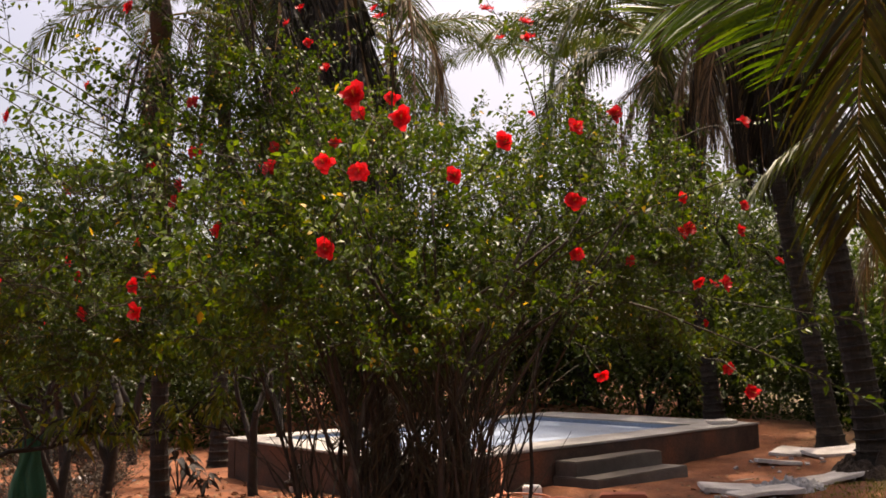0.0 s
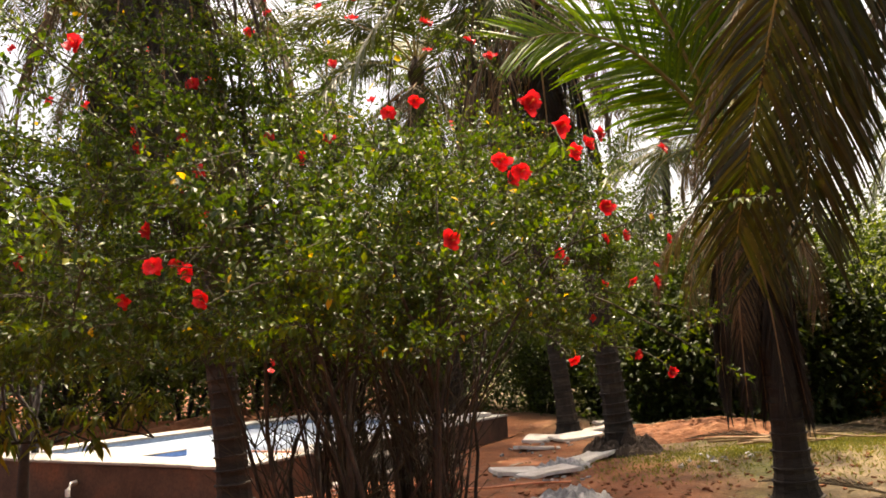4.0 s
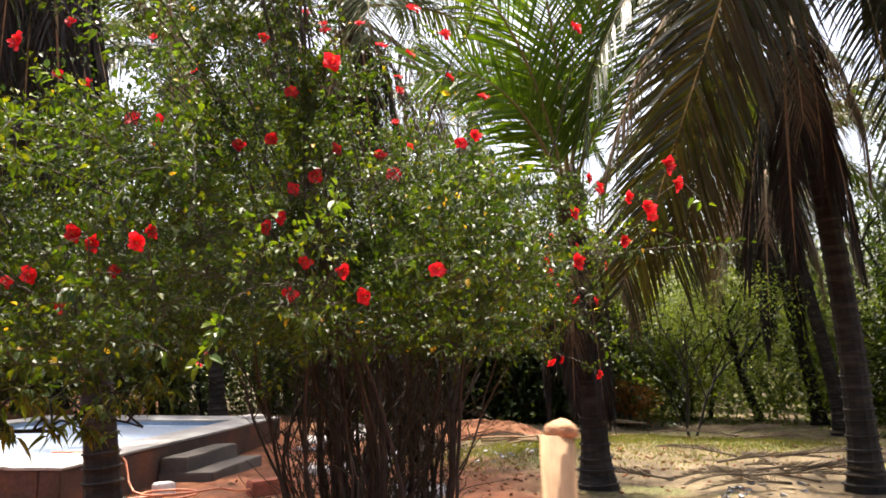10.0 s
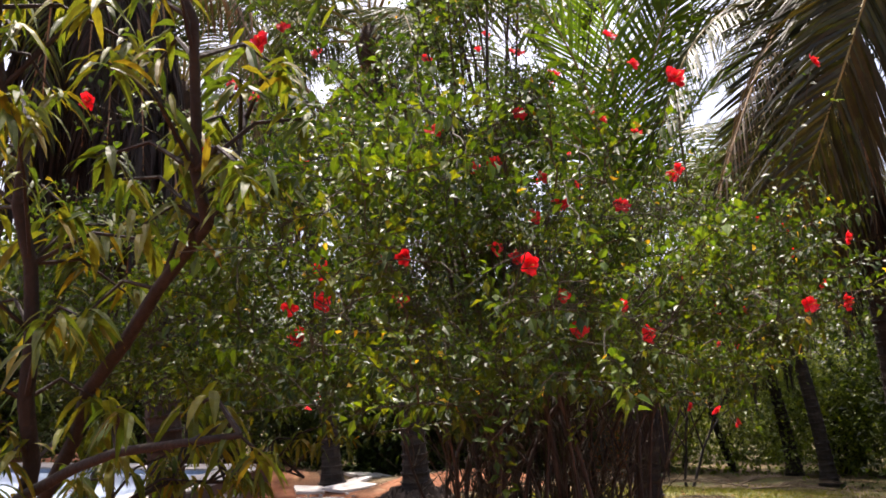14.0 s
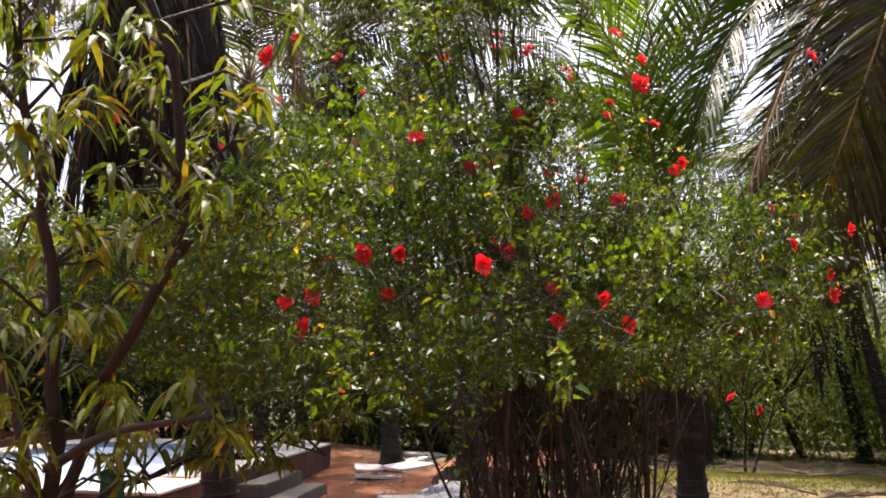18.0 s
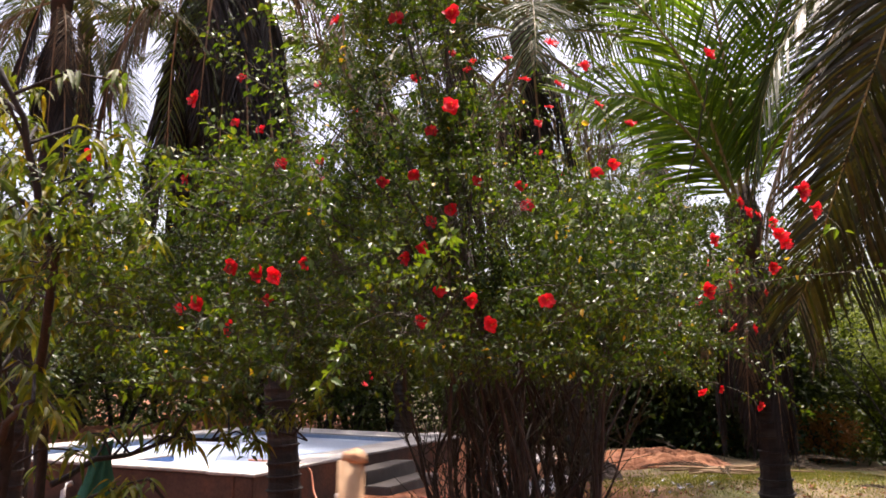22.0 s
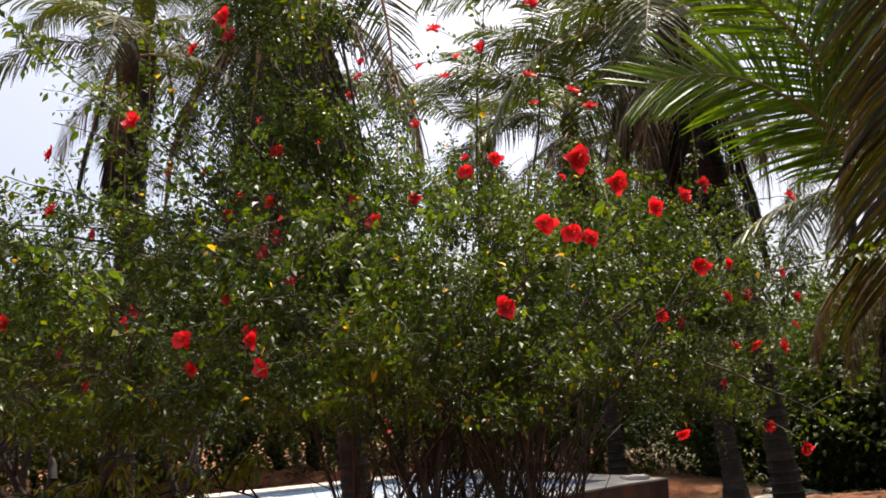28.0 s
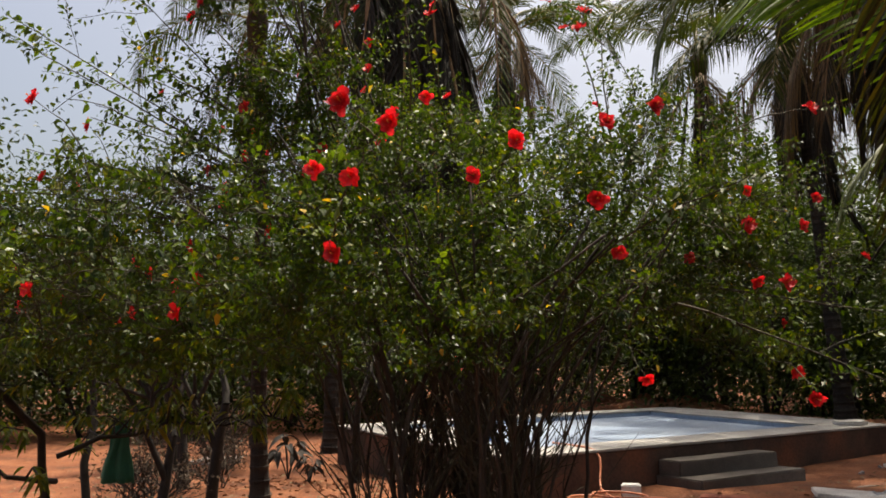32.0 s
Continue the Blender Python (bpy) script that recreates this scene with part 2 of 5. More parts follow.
def ground_material():
    m, n, l, b = material("earth", 0.95)
    geo = n.new("ShaderNodeNewGeometry")
    sep = n.new("ShaderNodeSeparateXYZ")
    l.new(geo.outputs["Position"], sep.inputs[0])
    big, mid, fine = (noise_node(n, l, s, 6) for s in (0.28, 1.7, 22.0))
    red = ramp_node(n, l, mid.outputs[0], [(0.3, (0.1, 0.032, 0.011)), (0.5, (0.19, 0.06, 0.02)), (0.72, (0.27, 0.105, 0.042))]).outputs[0]
    tan = ramp_node(n, l, mid.outputs[0], [(0.3, (0.065, 0.044, 0.022)), (0.5, (0.125, 0.09, 0.044)), (0.7, (0.205, 0.155, 0.085))]).outputs[0]
    # dry sandy earth lies east of the pool, red earth round it
    east = n.new("ShaderNodeMath")
    east.operation = "MULTIPLY_ADD"
    l.new(big.outputs[0], east.inputs[0])
    east.inputs[1].default_value = 4.0
    l.new(sep.outputs[0], east.inputs[2])
    side = n.new("ShaderNodeMapRange")
    side.inputs[1].default_value, side.inputs[2].default_value = 4.0, 6.2
    l.new(east.outputs[0], side.inputs[0])
    col = mix_node(n, l, "MIX", side.outputs[0], red, tan)
    grass = ramp_node(n, l, fine.outputs[0], [(0.35, (0.055, 0.062, 0.014)), (0.65, (0.12, 0.12, 0.03))]).outputs[0]
    patch = noise_node(n, l, 0.42, 3)
    mask = ramp_node(n, l, patch.outputs[0], [(0.54, (0, 0, 0)), (0.62, (1, 1, 1))]).outputs[0]
    both = n.new("ShaderNodeMath")
    both.operation = "MULTIPLY"
    l.new(mask, both.inputs[0])
    l.new(side.outputs[0], both.inputs[1])
    col = mix_node(n, l, "MIX", both.outputs[0], col, grass)
    grain = ramp_node(n, l, fine.outputs[0], [(0.3, (0.6, 0.6, 0.6)), (0.7, (1.25, 1.25, 1.25))]).outputs[0]
    l.new(mix_node(n, l, "MULTIPLY", 0.85, col, grain), b.inputs["Base Color"])
    bump_node(n, l, b, fine.outputs[0], 0.7, 0.04)
    return m


M_GROUND = ground_material()


# ---- building helpers ----
def mesh_of(name, verts, faces, mat, smooth=False):
    me = bpy.data.meshes.new(name)
    me.from_pydata([tuple(v) for v in verts] if not isinstance(verts, np.ndarray) else verts.tolist(), [], faces if isinstance(faces, list) else faces.tolist())
    me.materials.append(mat)
    if smooth:
        me.polygons.foreach_set("use_smooth", [True] * len(me.polygons))
    me.update()
    return me


def part(name, data, mat, parent, label="", at=None):
    """Links a bmesh or a mesh as one object under a thing or a part."""
    if isinstance(data, bmesh.types.BMesh):
        me = bpy.data.meshes.new(name)
        data.to_mesh(me)
        data.free()
        me.materials.append(mat)
        data = me
    ob = new(name, data)
    ob.parent = parent
    if at is not None:
        ob.matrix_basis = at
    if label:
        ob["label"] = label
    return ob


def thing(name, label, category, at=(0, 0, 0), group="", kind="", turn=0.0):
    ob = new(name)
    ob.matrix_basis = pose(*at, 0, 0, turn)
    return tagged(ob, label, category, group, kind)


def box_bm(size, bevel=0.0, wobble=0.0, cuts=0, rng=None):
    bm = bmesh.new()
    bmesh.ops.create_cube(bm, size=1.0)
    for v in bm.verts:
        v.co = Vector((v.co.x * size[0], v.co.y * size[1], v.co.z * size[2]))
    if cuts:
        bmesh.ops.subdivide_edges(bm, edges=bm.edges[:], cuts=cuts, use_grid_fill=True)
    if wobble:
        for v in bm.verts:
            v.co += noise.noise_vector(v.co * 2.3 + Vector((size[0] * 7, size[1] * 3, 1))) * wobble
    if bevel:
        bmesh.ops.bevel(bm, geom=[e for e in bm.edges if e.calc_face_angle(0) > 0.7], offset=bevel, segments=2, affect="EDGES")
    return bm


def tube(points, radii, sides=7, cap=True):
    """Vertices and faces of a tube along points."""
    pts = [Vector(p) for p in points]
    verts, faces = [], []
    up = Vector((0.31, 0.2, 0.93))
    for i, p in enumerate(pts):
        d = (pts[min(i + 1, len(pts) - 1)] - pts[max(i - 1, 0)]).normalized()
        a = d.cross(up)
        a = a.normalized() if a.length > 1e-3 else Vector((1, 0, 0))
        b = d.cross(a)
        for k in range(sides):
            w = 2 * math.pi * k / sides
            verts.append(p + (a * math.cos(w) + b * math.sin(w)) * radii[i])
    for i in range(len(pts) - 1):
        for k in range(sides):
            q = (k + 1) % sides
            faces.append((i * sides + k, i * sides + q, (i + 1) * sides + q, (i + 1) * sides + k))
    if cap:
        faces.append(tuple(range(sides))[::-1])
        faces.append(tuple((len(pts) - 1) * sides + k for k in range(sides)))
    return verts, faces


def joined(pieces):
    verts, faces = [], []
    for v, f in pieces:
        o = len(verts)
        verts += list(v)
        faces += [tuple(i + o for i in q) for q in f]
    return verts, faces


def unit(a):
    return a / np.maximum(np.linalg.norm(a, axis=-1, keepdims=True), 1e-9)


def leaf_mesh(name, base, way, length, width, mat, rng, fold=0.2, droop=0.2, level=1.1, rows=((0.3, 1.0), (0.68, 0.72))):
    """Many leaves in one mesh: each a folded, drooping blade, widest where rows say."""
    k = len(base)
    way = unit(way)
    side = unit(np.cross(way, np.array([0, 0, 1.0]) * level + rng.normal(0, 0.55, (k, 3))))
    up = np.cross(side, way)
    one = np.ones((k, 1))
    L, W = np.asarray(length).reshape(-1, 1) * one, np.asarray(width).reshape(-1, 1) * one
    down = np.array([0, 0, -1.0])
    cols = [base]
    for s, w in rows:
        mid = base + way * L * s + down * L * droop * s * s
        cols += [mid + side * W * 0.5 * w + up * W * fold * w, mid, mid - side * W * 0.5 * w + up * W * fold * w]
    cols.append(base + way * L * 0.98 + down * L * droop)
    n = len(cols)
    v = np.stack(cols, 1).reshape(-1, 3)
    tris = [(0, 1, 2), (0, 2, 3)]
    for r in range(len(rows) - 1):
        a = 1 + 3 * r
        tris += [(a, a + 3, a + 1), (a + 1, a + 3, a + 4), (a + 1, a + 4, a + 2), (a + 2, a + 4, a + 5)]
    a = n - 4
    tris += [(a, n - 1, a + 1), (a + 1, n - 1, a + 2)]
    o = (np.arange(k) * n)[:, None, None]
    f = (o + np.array(tris)[None]).reshape(-1, 3)
    return mesh_of(name, v, f, mat)


FAR_LEAF = ((0.45, 1.0),)
LONG_LEAF = ((0.22, 0.8), (0.5, 1.0), (0.78, 0.62))


# ---- ground ----
def height(x, y):
    r = math.hypot(x, y)
    low = -0.028 * max(0.0, x - 3.0) if x < 40 else -1.04
    heap = 0.0
    for hx, hy, hr, hh in ((-6.0, 19.2, 2.2, 0.45), (-1.5, 20.4, 3.0, 0.55), (2.6, 19.0, 2.2, 0.35), (4.8, 14.6, 1.6, 0.22), (4.6, 10.4, 1.3, 0.16), (7.6, 10.4, 2.0, 0.18), (6.2, 14.4, 2.2, 0.25)):
        heap += hh * math.exp(-((x - hx) ** 2 + (y - hy) ** 2) / hr ** 2)
    bumps = 0.05 * noise.noise(Vector((x * 0.5, y * 0.5, 0))) + 0.025 * noise.noise(Vector((x * 1.9, y * 1.9, 3)))
    return low + (heap + bumps) * max(0.0, 1 - r / 90)


def build_ground():
    near = list(np.arange(-24, 30.01, 0.3))
    far = [1.5, 4, 9, 18, 35, 70, 150, 400, 900]
    xs = [-24 - d for d in far[::-1]] + near + [30 + d for d in far]
    ys = [-8 - d for d in far[::-1]] + list(np.arange(-8, 40.01, 0.3)) + [40 + d for d in far]
    verts = [(x, y, height(x, y)) for y in ys for x in xs]
    w = len(xs)
    faces = [(j * w + i, j * w + i + 1, (j + 1) * w + i + 1, (j + 1) * w + i) for j in range(len(ys) - 1) for i in range(w - 1)]
    ob = new("ground", mesh_of("ground", verts, faces, M_GROUND, True))
    tagged(ob, "red laterite earth with dry sandy patches and thin grass", "ground", kind="structure")


build_ground()

# ---- raised pool ----
POOL_N, POOL_A, POOL_B = Vector((-2.17, 9.5, 0)), Vector((0.5309, 0.8474, 0)), Vector((-0.8474, 0.5309, 0))
LONG, WIDE, RIM = 7.65, 4.75, 0.5
POOL_TURN = math.degrees(math.atan2(POOL_A.y, POOL_A.x))


def pool_place(a, b, z):
    p = POOL_N + POOL_A * a + POOL_B * b
    return p.x, p.y, z


def build_pool():
    pool = thing("swimming_pool", "raised rectangular pool with stained plaster walls and pale rim", "pool", pool_place(0, 0, 0), turn=POOL_TURN, kind="structure")
    T, base = 0.24, -0.45
    # the far side lies a little higher
    pool.matrix_basis = pool.matrix_basis @ Matrix.Rotation(radians(1.5), 4, "X")

    def slab(name, a0, a1, b0, b1, z0, z1, mat, bevel=0.012, label="", cuts=0, wobble=0.0):
        bm = box_bm((a1 - a0, b1 - b0, z1 - z0), bevel, wobble, cuts)
        return part(name, bm, mat, pool, label, Matrix.Translation(((a0 + a1) / 2, (b0 + b1) / 2, (z0 + z1) / 2)))

    top = RIM - 0.035
    slab("wall", 0, LONG, 0, T, base, top, M_WALL)
    slab("wall", 0, LONG, WIDE - T, WIDE, base, top, M_WALL)
    slab("wall", 0, T, T + 0.003, WIDE - T - 0.003, base, top, M_WALL)
    slab("wall", LONG - T, LONG, T + 0.003, WIDE - T - 0.003, base, top, M_WALL)
    for a0, a1, b0, b1 in ((-0.02, LONG + 0.02, -0.02, 0.62), (-0.02, LONG + 0.02, WIDE - 0.5, WIDE + 0.02), (-0.02, 0.6, 0.623, WIDE - 0.503), (LONG - 1.1, LONG + 0.02, 0.623, WIDE - 0.503)):
        slab("coping", a0, a1, b0, b1, top + 0.002, RIM, M_CEMENT, 0.008, "pale cement coping", 3, 0.012)
    slab("pool_floor", T, LONG - T, T, WIDE - T, -0.2, 0.4, M_POOL_BLUE, 0, "blue plaster floor")
    for a0, a1, b0, b1 in ((0.5, 0.6, 0.6, WIDE - 0.5), (LONG - 1.1, LONG - 1.0, 0.6, WIDE - 0.5), (0.604, LONG - 1.104, 0.52, 0.62), (0.604, LONG - 1.104, WIDE - 0.5, WIDE - 0.4)):
        slab("lining", a0, a1, b0, b1, 0.403, top - 0.002, M_POOL_BLUE, 0, "blue plaster lining")
    slab("bench", 0.62, 1.5, 2.2, 3.6, 0.403, top + 0.005, M_POOL_DEEP, 0.01, "blue bench")
    slab("bench_top", 0.62, 1.5, 2.2, 3.6, top + 0.007, top + 0.025, M_CEMENT, 0.008, "pale bench top")


build_pool()


def build_steps():
    steps = thing("pool_steps", "two rough grey cement steps with a base slab", "steps", pool_place(3.1, 0, 0), turn=POOL_TURN, kind="structure")
    for depth, z0, z1, w, name in ((0.36, -0.4, 0.32, 1.9, "step"), (0.74, -0.4, 0.13, 2.0, "step"), (1.6, -0.4, -0.03, 2.5, "slab")):
        bm = box_bm((w, depth, z1 - z0), 0.015, 0.01 if name == "step" else 0.05, 4)
        part(name, bm, M_GREY_CEMENT, steps, "", Matrix.Translation((0.15, -depth / 2 - 0.025, (z0 + z1) / 2)))


build_steps()


# ---- coconut palms ----
def frond_mesh(name, length, rise, fall, leaflet, mat, seed, hang=0.5, pairs=64, spread=1.0, width=0.034, bend_to=None, face=(0, 0, 1.0)):
    """A feather frond along +x from the origin, or along a curve: leaflets in one mesh, and the stalk's points."""
    rng = np.random.default_rng(seed)
    steps = 26
    face = np.array(face, float)
    pts, p = [], np.zeros(3)
    bend = rng.normal(0, 0.10)
    for i in range(steps + 1):
        s = i / steps
        pts.append(p.copy())
        el = math.radians(rise + (fall - rise) * s ** 1.15)
        p = p + length / steps * np.array([math.cos(el) * math.cos(bend * s), math.cos(el) * math.sin(bend * s), math.sin(el)])
    pts = np.array(pts)
    if bend_to:
        a, b, c, e = (np.array(q, float) for q in bend_to)
        w = np.linspace(0, 1, steps + 1)[:, None]
        pts = a * (1 - w) ** 3 + 3 * b * w * (1 - w) ** 2 + 3 * c * w * w * (1 - w) + e * w ** 3
    verts, faces = [], []
    for side in (-1, 1):
        for k in range(pairs):
            s = 0.16 + 0.84 * (k + rng.uniform(-0.3, 0.3)) / (pairs - 1)
            s = min(max(s, 0.1), 0.999)
            i = min(int(s * steps), steps - 1)
            o = pts[i] + (pts[i + 1] - pts[i]) * (s * steps - i)
            d = unit(pts[i + 1] - pts[i])
            flat = unit(np.cross(d, face)) * side
            ahead = 0.55 + 0.9 * s ** 2
            if rng.random() < 0.05:
                continue
            w0 = unit(flat * spread + d * ahead + np.array([0, 0, 0.25]) * (1 - hang) + rng.normal(0, 0.05, 3))
            sag = hang * rng.uniform(0.7, 1.35)
            L = leaflet * (0.45 + 0.55 * math.sin(math.pi * min(1, 0.12 + s * 0.86))) * rng.uniform(0.75, 1.15)
            down = np.array([0, 0, -1.0])
            q1 = o + w0 * L * 0.4 + down * sag * L * 0.08
            q2 = o + w0 * L * 0.75 + down * sag * L * 0.3
            q3 = o + w0 * L * 0.95 + down * sag * L * 0.62
            n = unit(np.cross(w0, d)) * rng.uniform(-0.55, 0.55)
            wv = unit(d + n) * width / 2
            b = len(verts)
            verts += [o - wv * 0.6, o + wv * 0.6, q1 - wv, q1 + wv, q2 - wv * 0.75, q2 + wv * 0.75, q3]
            faces += [(b, b + 1, b + 3, b + 2), (b + 2, b + 3, b + 5, b + 4), (b + 4, b + 5, b + 6)]
    blade = mesh_of(name, verts, faces, mat)
    sv, sf = tube(pts[::2], [0.032 * (1 - 0.85 * i / 13) for i in range(len(pts[::2]))], 5)
    return blade, (sv, sf)


def frond_kind(name, label, stalk_mat, *args, **kw):
    blade, stalk = frond_mesh(name, *args, **kw)
    return name, label, blade, mesh_of(name + "_stalk", *stalk, stalk_mat, True)


FRONDS = {
    "arch": [frond_kind("frond", "arching green frond", M_RACHIS, 4.2, 66 - 9 * i, -50 + 5 * i, 0.95, M_PALM, 10 + i, hang=0.6, pairs=84, width=0.042) for i in range(4)],
    "bright": [frond_kind("frond", "sunlit fresh green frond", M_RACHIS, 3.4, 84, 50, 1.0, M_PALM_SUNLIT, 30 + i, hang=0.25, pairs=80, width=0.042) for i in range(2)],
    "hang": [frond_kind("frond", "drooping green frond", M_RACHIS, 4.3, 28 - 14 * i, -84, 0.95, M_PALM, 50 + i, hang=0.75, pairs=84, width=0.042) for i in range(3)],
    "dry": [frond_kind("dry_frond", "dead brown hanging frond", M_RACHIS_DRY, 3.0, -20 - 16 * i, -87, 0.75, M_PALM_DRY, 70 + i, hang=1.1, spread=0.6, width=0.034, pairs=70) for i in range(3)],
    "flat": [frond_kind("blade", "", M_FALLEN_STALK, 2.4, 9, -7, 0.4, M_FALLEN, 90 + i, hang=0.05, spread=0.35, width=0.014, pairs=120) for i in range(3)],
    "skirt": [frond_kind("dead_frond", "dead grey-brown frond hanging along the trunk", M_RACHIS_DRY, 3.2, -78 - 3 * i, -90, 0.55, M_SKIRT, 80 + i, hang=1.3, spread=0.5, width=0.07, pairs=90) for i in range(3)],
}


def add_frond(palm, kind, which, crown, azimuth, tilt=0.0, scale=1.0):
    name, label, blade, stalk = FRONDS[kind][which % len(FRONDS[kind])]
    m = Matrix.Translation(crown) @ Matrix.Rotation(radians(azimuth), 4, "Z") @ Matrix.Rotation(radians(-tilt), 4, "Y") @ Matrix.Diagonal((scale, scale, scale, 1))
    ob = part(name, blade, None, palm, label, m)
    part("stalk", stalk, None, ob)


def palm_tree(x, y, h, lean=(0, 0), radius=0.15, seed=0, counts=(9, 4, 5, 0), scale=1.0, label="tall coconut palm with ringed grey trunk and drooping fronds", sweep=(), skirt_wide=0.32):
    """Trunk with leaf-scar rings, a crown of fronds and the dead ones that hang under it."""
    rng = random.Random(seed)
    z = height(x, y)
    palm = thing("coconut_palm", label, "palm tree", (x, y, z - 0.05), "coconut palms")
    pts, rad, up = [], [], 0.0
    while up < h:
        gap = rng.uniform(0.11, 0.17)
        for dz, swell in ((0.0, 1.0), (0.5, 0.97), (0.86, 1.02), (0.9, 1.13), (0.98, 1.12)):
            zz = min(up + dz * gap, h)
            q = zz / h
            flare = 1 + 0.7 * math.exp(-zz / 0.28)
            pts.append((lean[0] * q ** 1.4 + 0.02 * math.sin(q * 9 + seed), lean[1] * q ** 1.4, zz))
            rad.append(radius * flare * (swell + rng.uniform(-0.012, 0.012)) * (1 - 0.28 * q))
        up += gap
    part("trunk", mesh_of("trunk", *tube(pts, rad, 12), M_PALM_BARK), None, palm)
    crown = Vector(pts[-1])
    shaft = [(crown.x, crown.y, crown.z - 0.6), (crown.x, crown.y, crown.z), (crown.x, crown.y, crown.z + 0.4)]
    part("crown_shaft", mesh_of("crown_shaft", *tube(shaft, [radius * 0.75, radius * 1.35, radius * 0.5], 9), M_DARK_HUSK, True), None, palm, "fibrous brown crown shaft")
    a = rng.uniform(0, 360)
    for i in range(counts[0]):
        add_frond(palm, "arch", i, crown + Vector((0, 0, 0.2)), a + i * 137.5, rng.uniform(-14, 12), scale * rng.uniform(0.85, 1.1))
    for i in range(counts[1]):
        add_frond(palm, "hang", i, crown, a + 40 + i * 360 / max(1, counts[1]) + rng.uniform(-15, 15), rng.uniform(-8, 8), scale * rng.uniform(0.85, 1.08))
    for i in range(counts[2]):
        add_frond(palm, "dry", i, crown + Vector((0, 0, -0.25)), a + 15 + i * 360 / max(1, counts[2]) + rng.uniform(-20, 20), rng.uniform(-10, 6), scale * rng.uniform(0.8, 1.1))
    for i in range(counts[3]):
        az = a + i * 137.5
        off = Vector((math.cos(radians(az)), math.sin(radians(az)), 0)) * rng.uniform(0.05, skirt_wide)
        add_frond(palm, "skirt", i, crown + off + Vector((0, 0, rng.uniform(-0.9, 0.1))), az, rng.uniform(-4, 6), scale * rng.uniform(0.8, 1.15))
    for kind, which, az, tilt, sc in sweep:
        add_frond(palm, kind, which, crown, az, tilt, sc)
    return palm


def swept_frond(palm, curve, label, leaflet, mat, stalk_mat, seed, face, **kw):
    """One large frond that leaves the crown along its own curve."""
    o = Vector(palm.matrix_basis.translation)
    curve = [tuple(Vector(p) - o) for p in curve]
    blade, stalk = frond_mesh("frond", 1, 0, 0, leaflet, mat, seed, bend_to=curve, face=face, **kw)
    ob = part("frond", blade, None, palm, label)
    part("stalk", mesh_of("frond_stalk", *stalk, stalk_mat, True), None, ob)


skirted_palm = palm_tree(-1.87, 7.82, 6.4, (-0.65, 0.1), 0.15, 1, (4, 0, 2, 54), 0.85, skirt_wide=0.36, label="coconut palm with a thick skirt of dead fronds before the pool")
TOP = (-2.5, 7.92, 6.5)
for seed, b, c, e in ((341, (-2.75, 7.5, 7.0), (-3.10, 7.3, 5.6), (-3.05, 7.3, 3.6)), (342, (-2.65, 7.6, 6.9), (-2.80, 7.3, 5.6), (-2.75, 7.3, 3.9)), (343, (-1.55, 7.6, 6.9), (-1.35, 7.5, 5.6), (-1.40, 7.5, 3.5)), (344, (-2.95, 7.7, 7.2), (-3.45, 7.6, 6.0), (-3.60, 7.6, 4.2))):
    swept_frond(skirted_palm, [TOP, b, c, e], "dark frond hanging straight down", 0.5, M_PALM, M_RACHIS_DRY, seed, (0.1, -1, 0.1), hang=0.5, pairs=90, width=0.03, spread=0.7)
palm_tree(-4.2, 7.6, 5.25, (0.2, -0.4), 0.09, 9, (9, 5, 3, 8), 0.38, label="slender palm with a small crown and dead hanging fronds", skirt_wide=0.16)
palm_tree(-7.1, 13.2, 9.6, (-0.2, 0.4), 0.15, 2, (7, 3, 3, 5), 0.6)
palm_tree(3.12, 12.55, 7.4, (-1.0, -0.4), 0.2, 3, (13, 6, 6, 5), label="coconut palm standing in a heap of dark husk")
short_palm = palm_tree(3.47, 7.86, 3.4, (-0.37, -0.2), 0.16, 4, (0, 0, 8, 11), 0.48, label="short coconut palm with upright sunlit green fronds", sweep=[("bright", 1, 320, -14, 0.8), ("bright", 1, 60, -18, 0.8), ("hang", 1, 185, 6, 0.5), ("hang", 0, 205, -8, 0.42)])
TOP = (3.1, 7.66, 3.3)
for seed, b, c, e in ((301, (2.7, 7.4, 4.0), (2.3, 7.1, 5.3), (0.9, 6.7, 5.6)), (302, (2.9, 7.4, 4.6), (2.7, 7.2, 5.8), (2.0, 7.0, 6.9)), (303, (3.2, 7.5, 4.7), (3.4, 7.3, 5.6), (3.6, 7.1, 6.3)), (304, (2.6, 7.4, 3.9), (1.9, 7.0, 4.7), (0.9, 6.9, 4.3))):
    swept_frond(short_palm, [TOP, b, c, e], "sunlit fresh green frond", 1.05, M_PALM_SUNLIT, M_RACHIS, seed, (-0.25, -0.9, 0.3), hang=0.2, pairs=84, width=0.04)
old_palm = palm_tree(5.9, 6.2, 6.0, (-0.5, 0.1), 0.16, 5, (7, 3, 5, 7), 0.85, skirt_wide=0.2, label="coconut palm with long drooping browned fronds")
TOP = (5.4, 6.27, 6.1)
OLD = "long ageing brown-green frond hanging to head height"
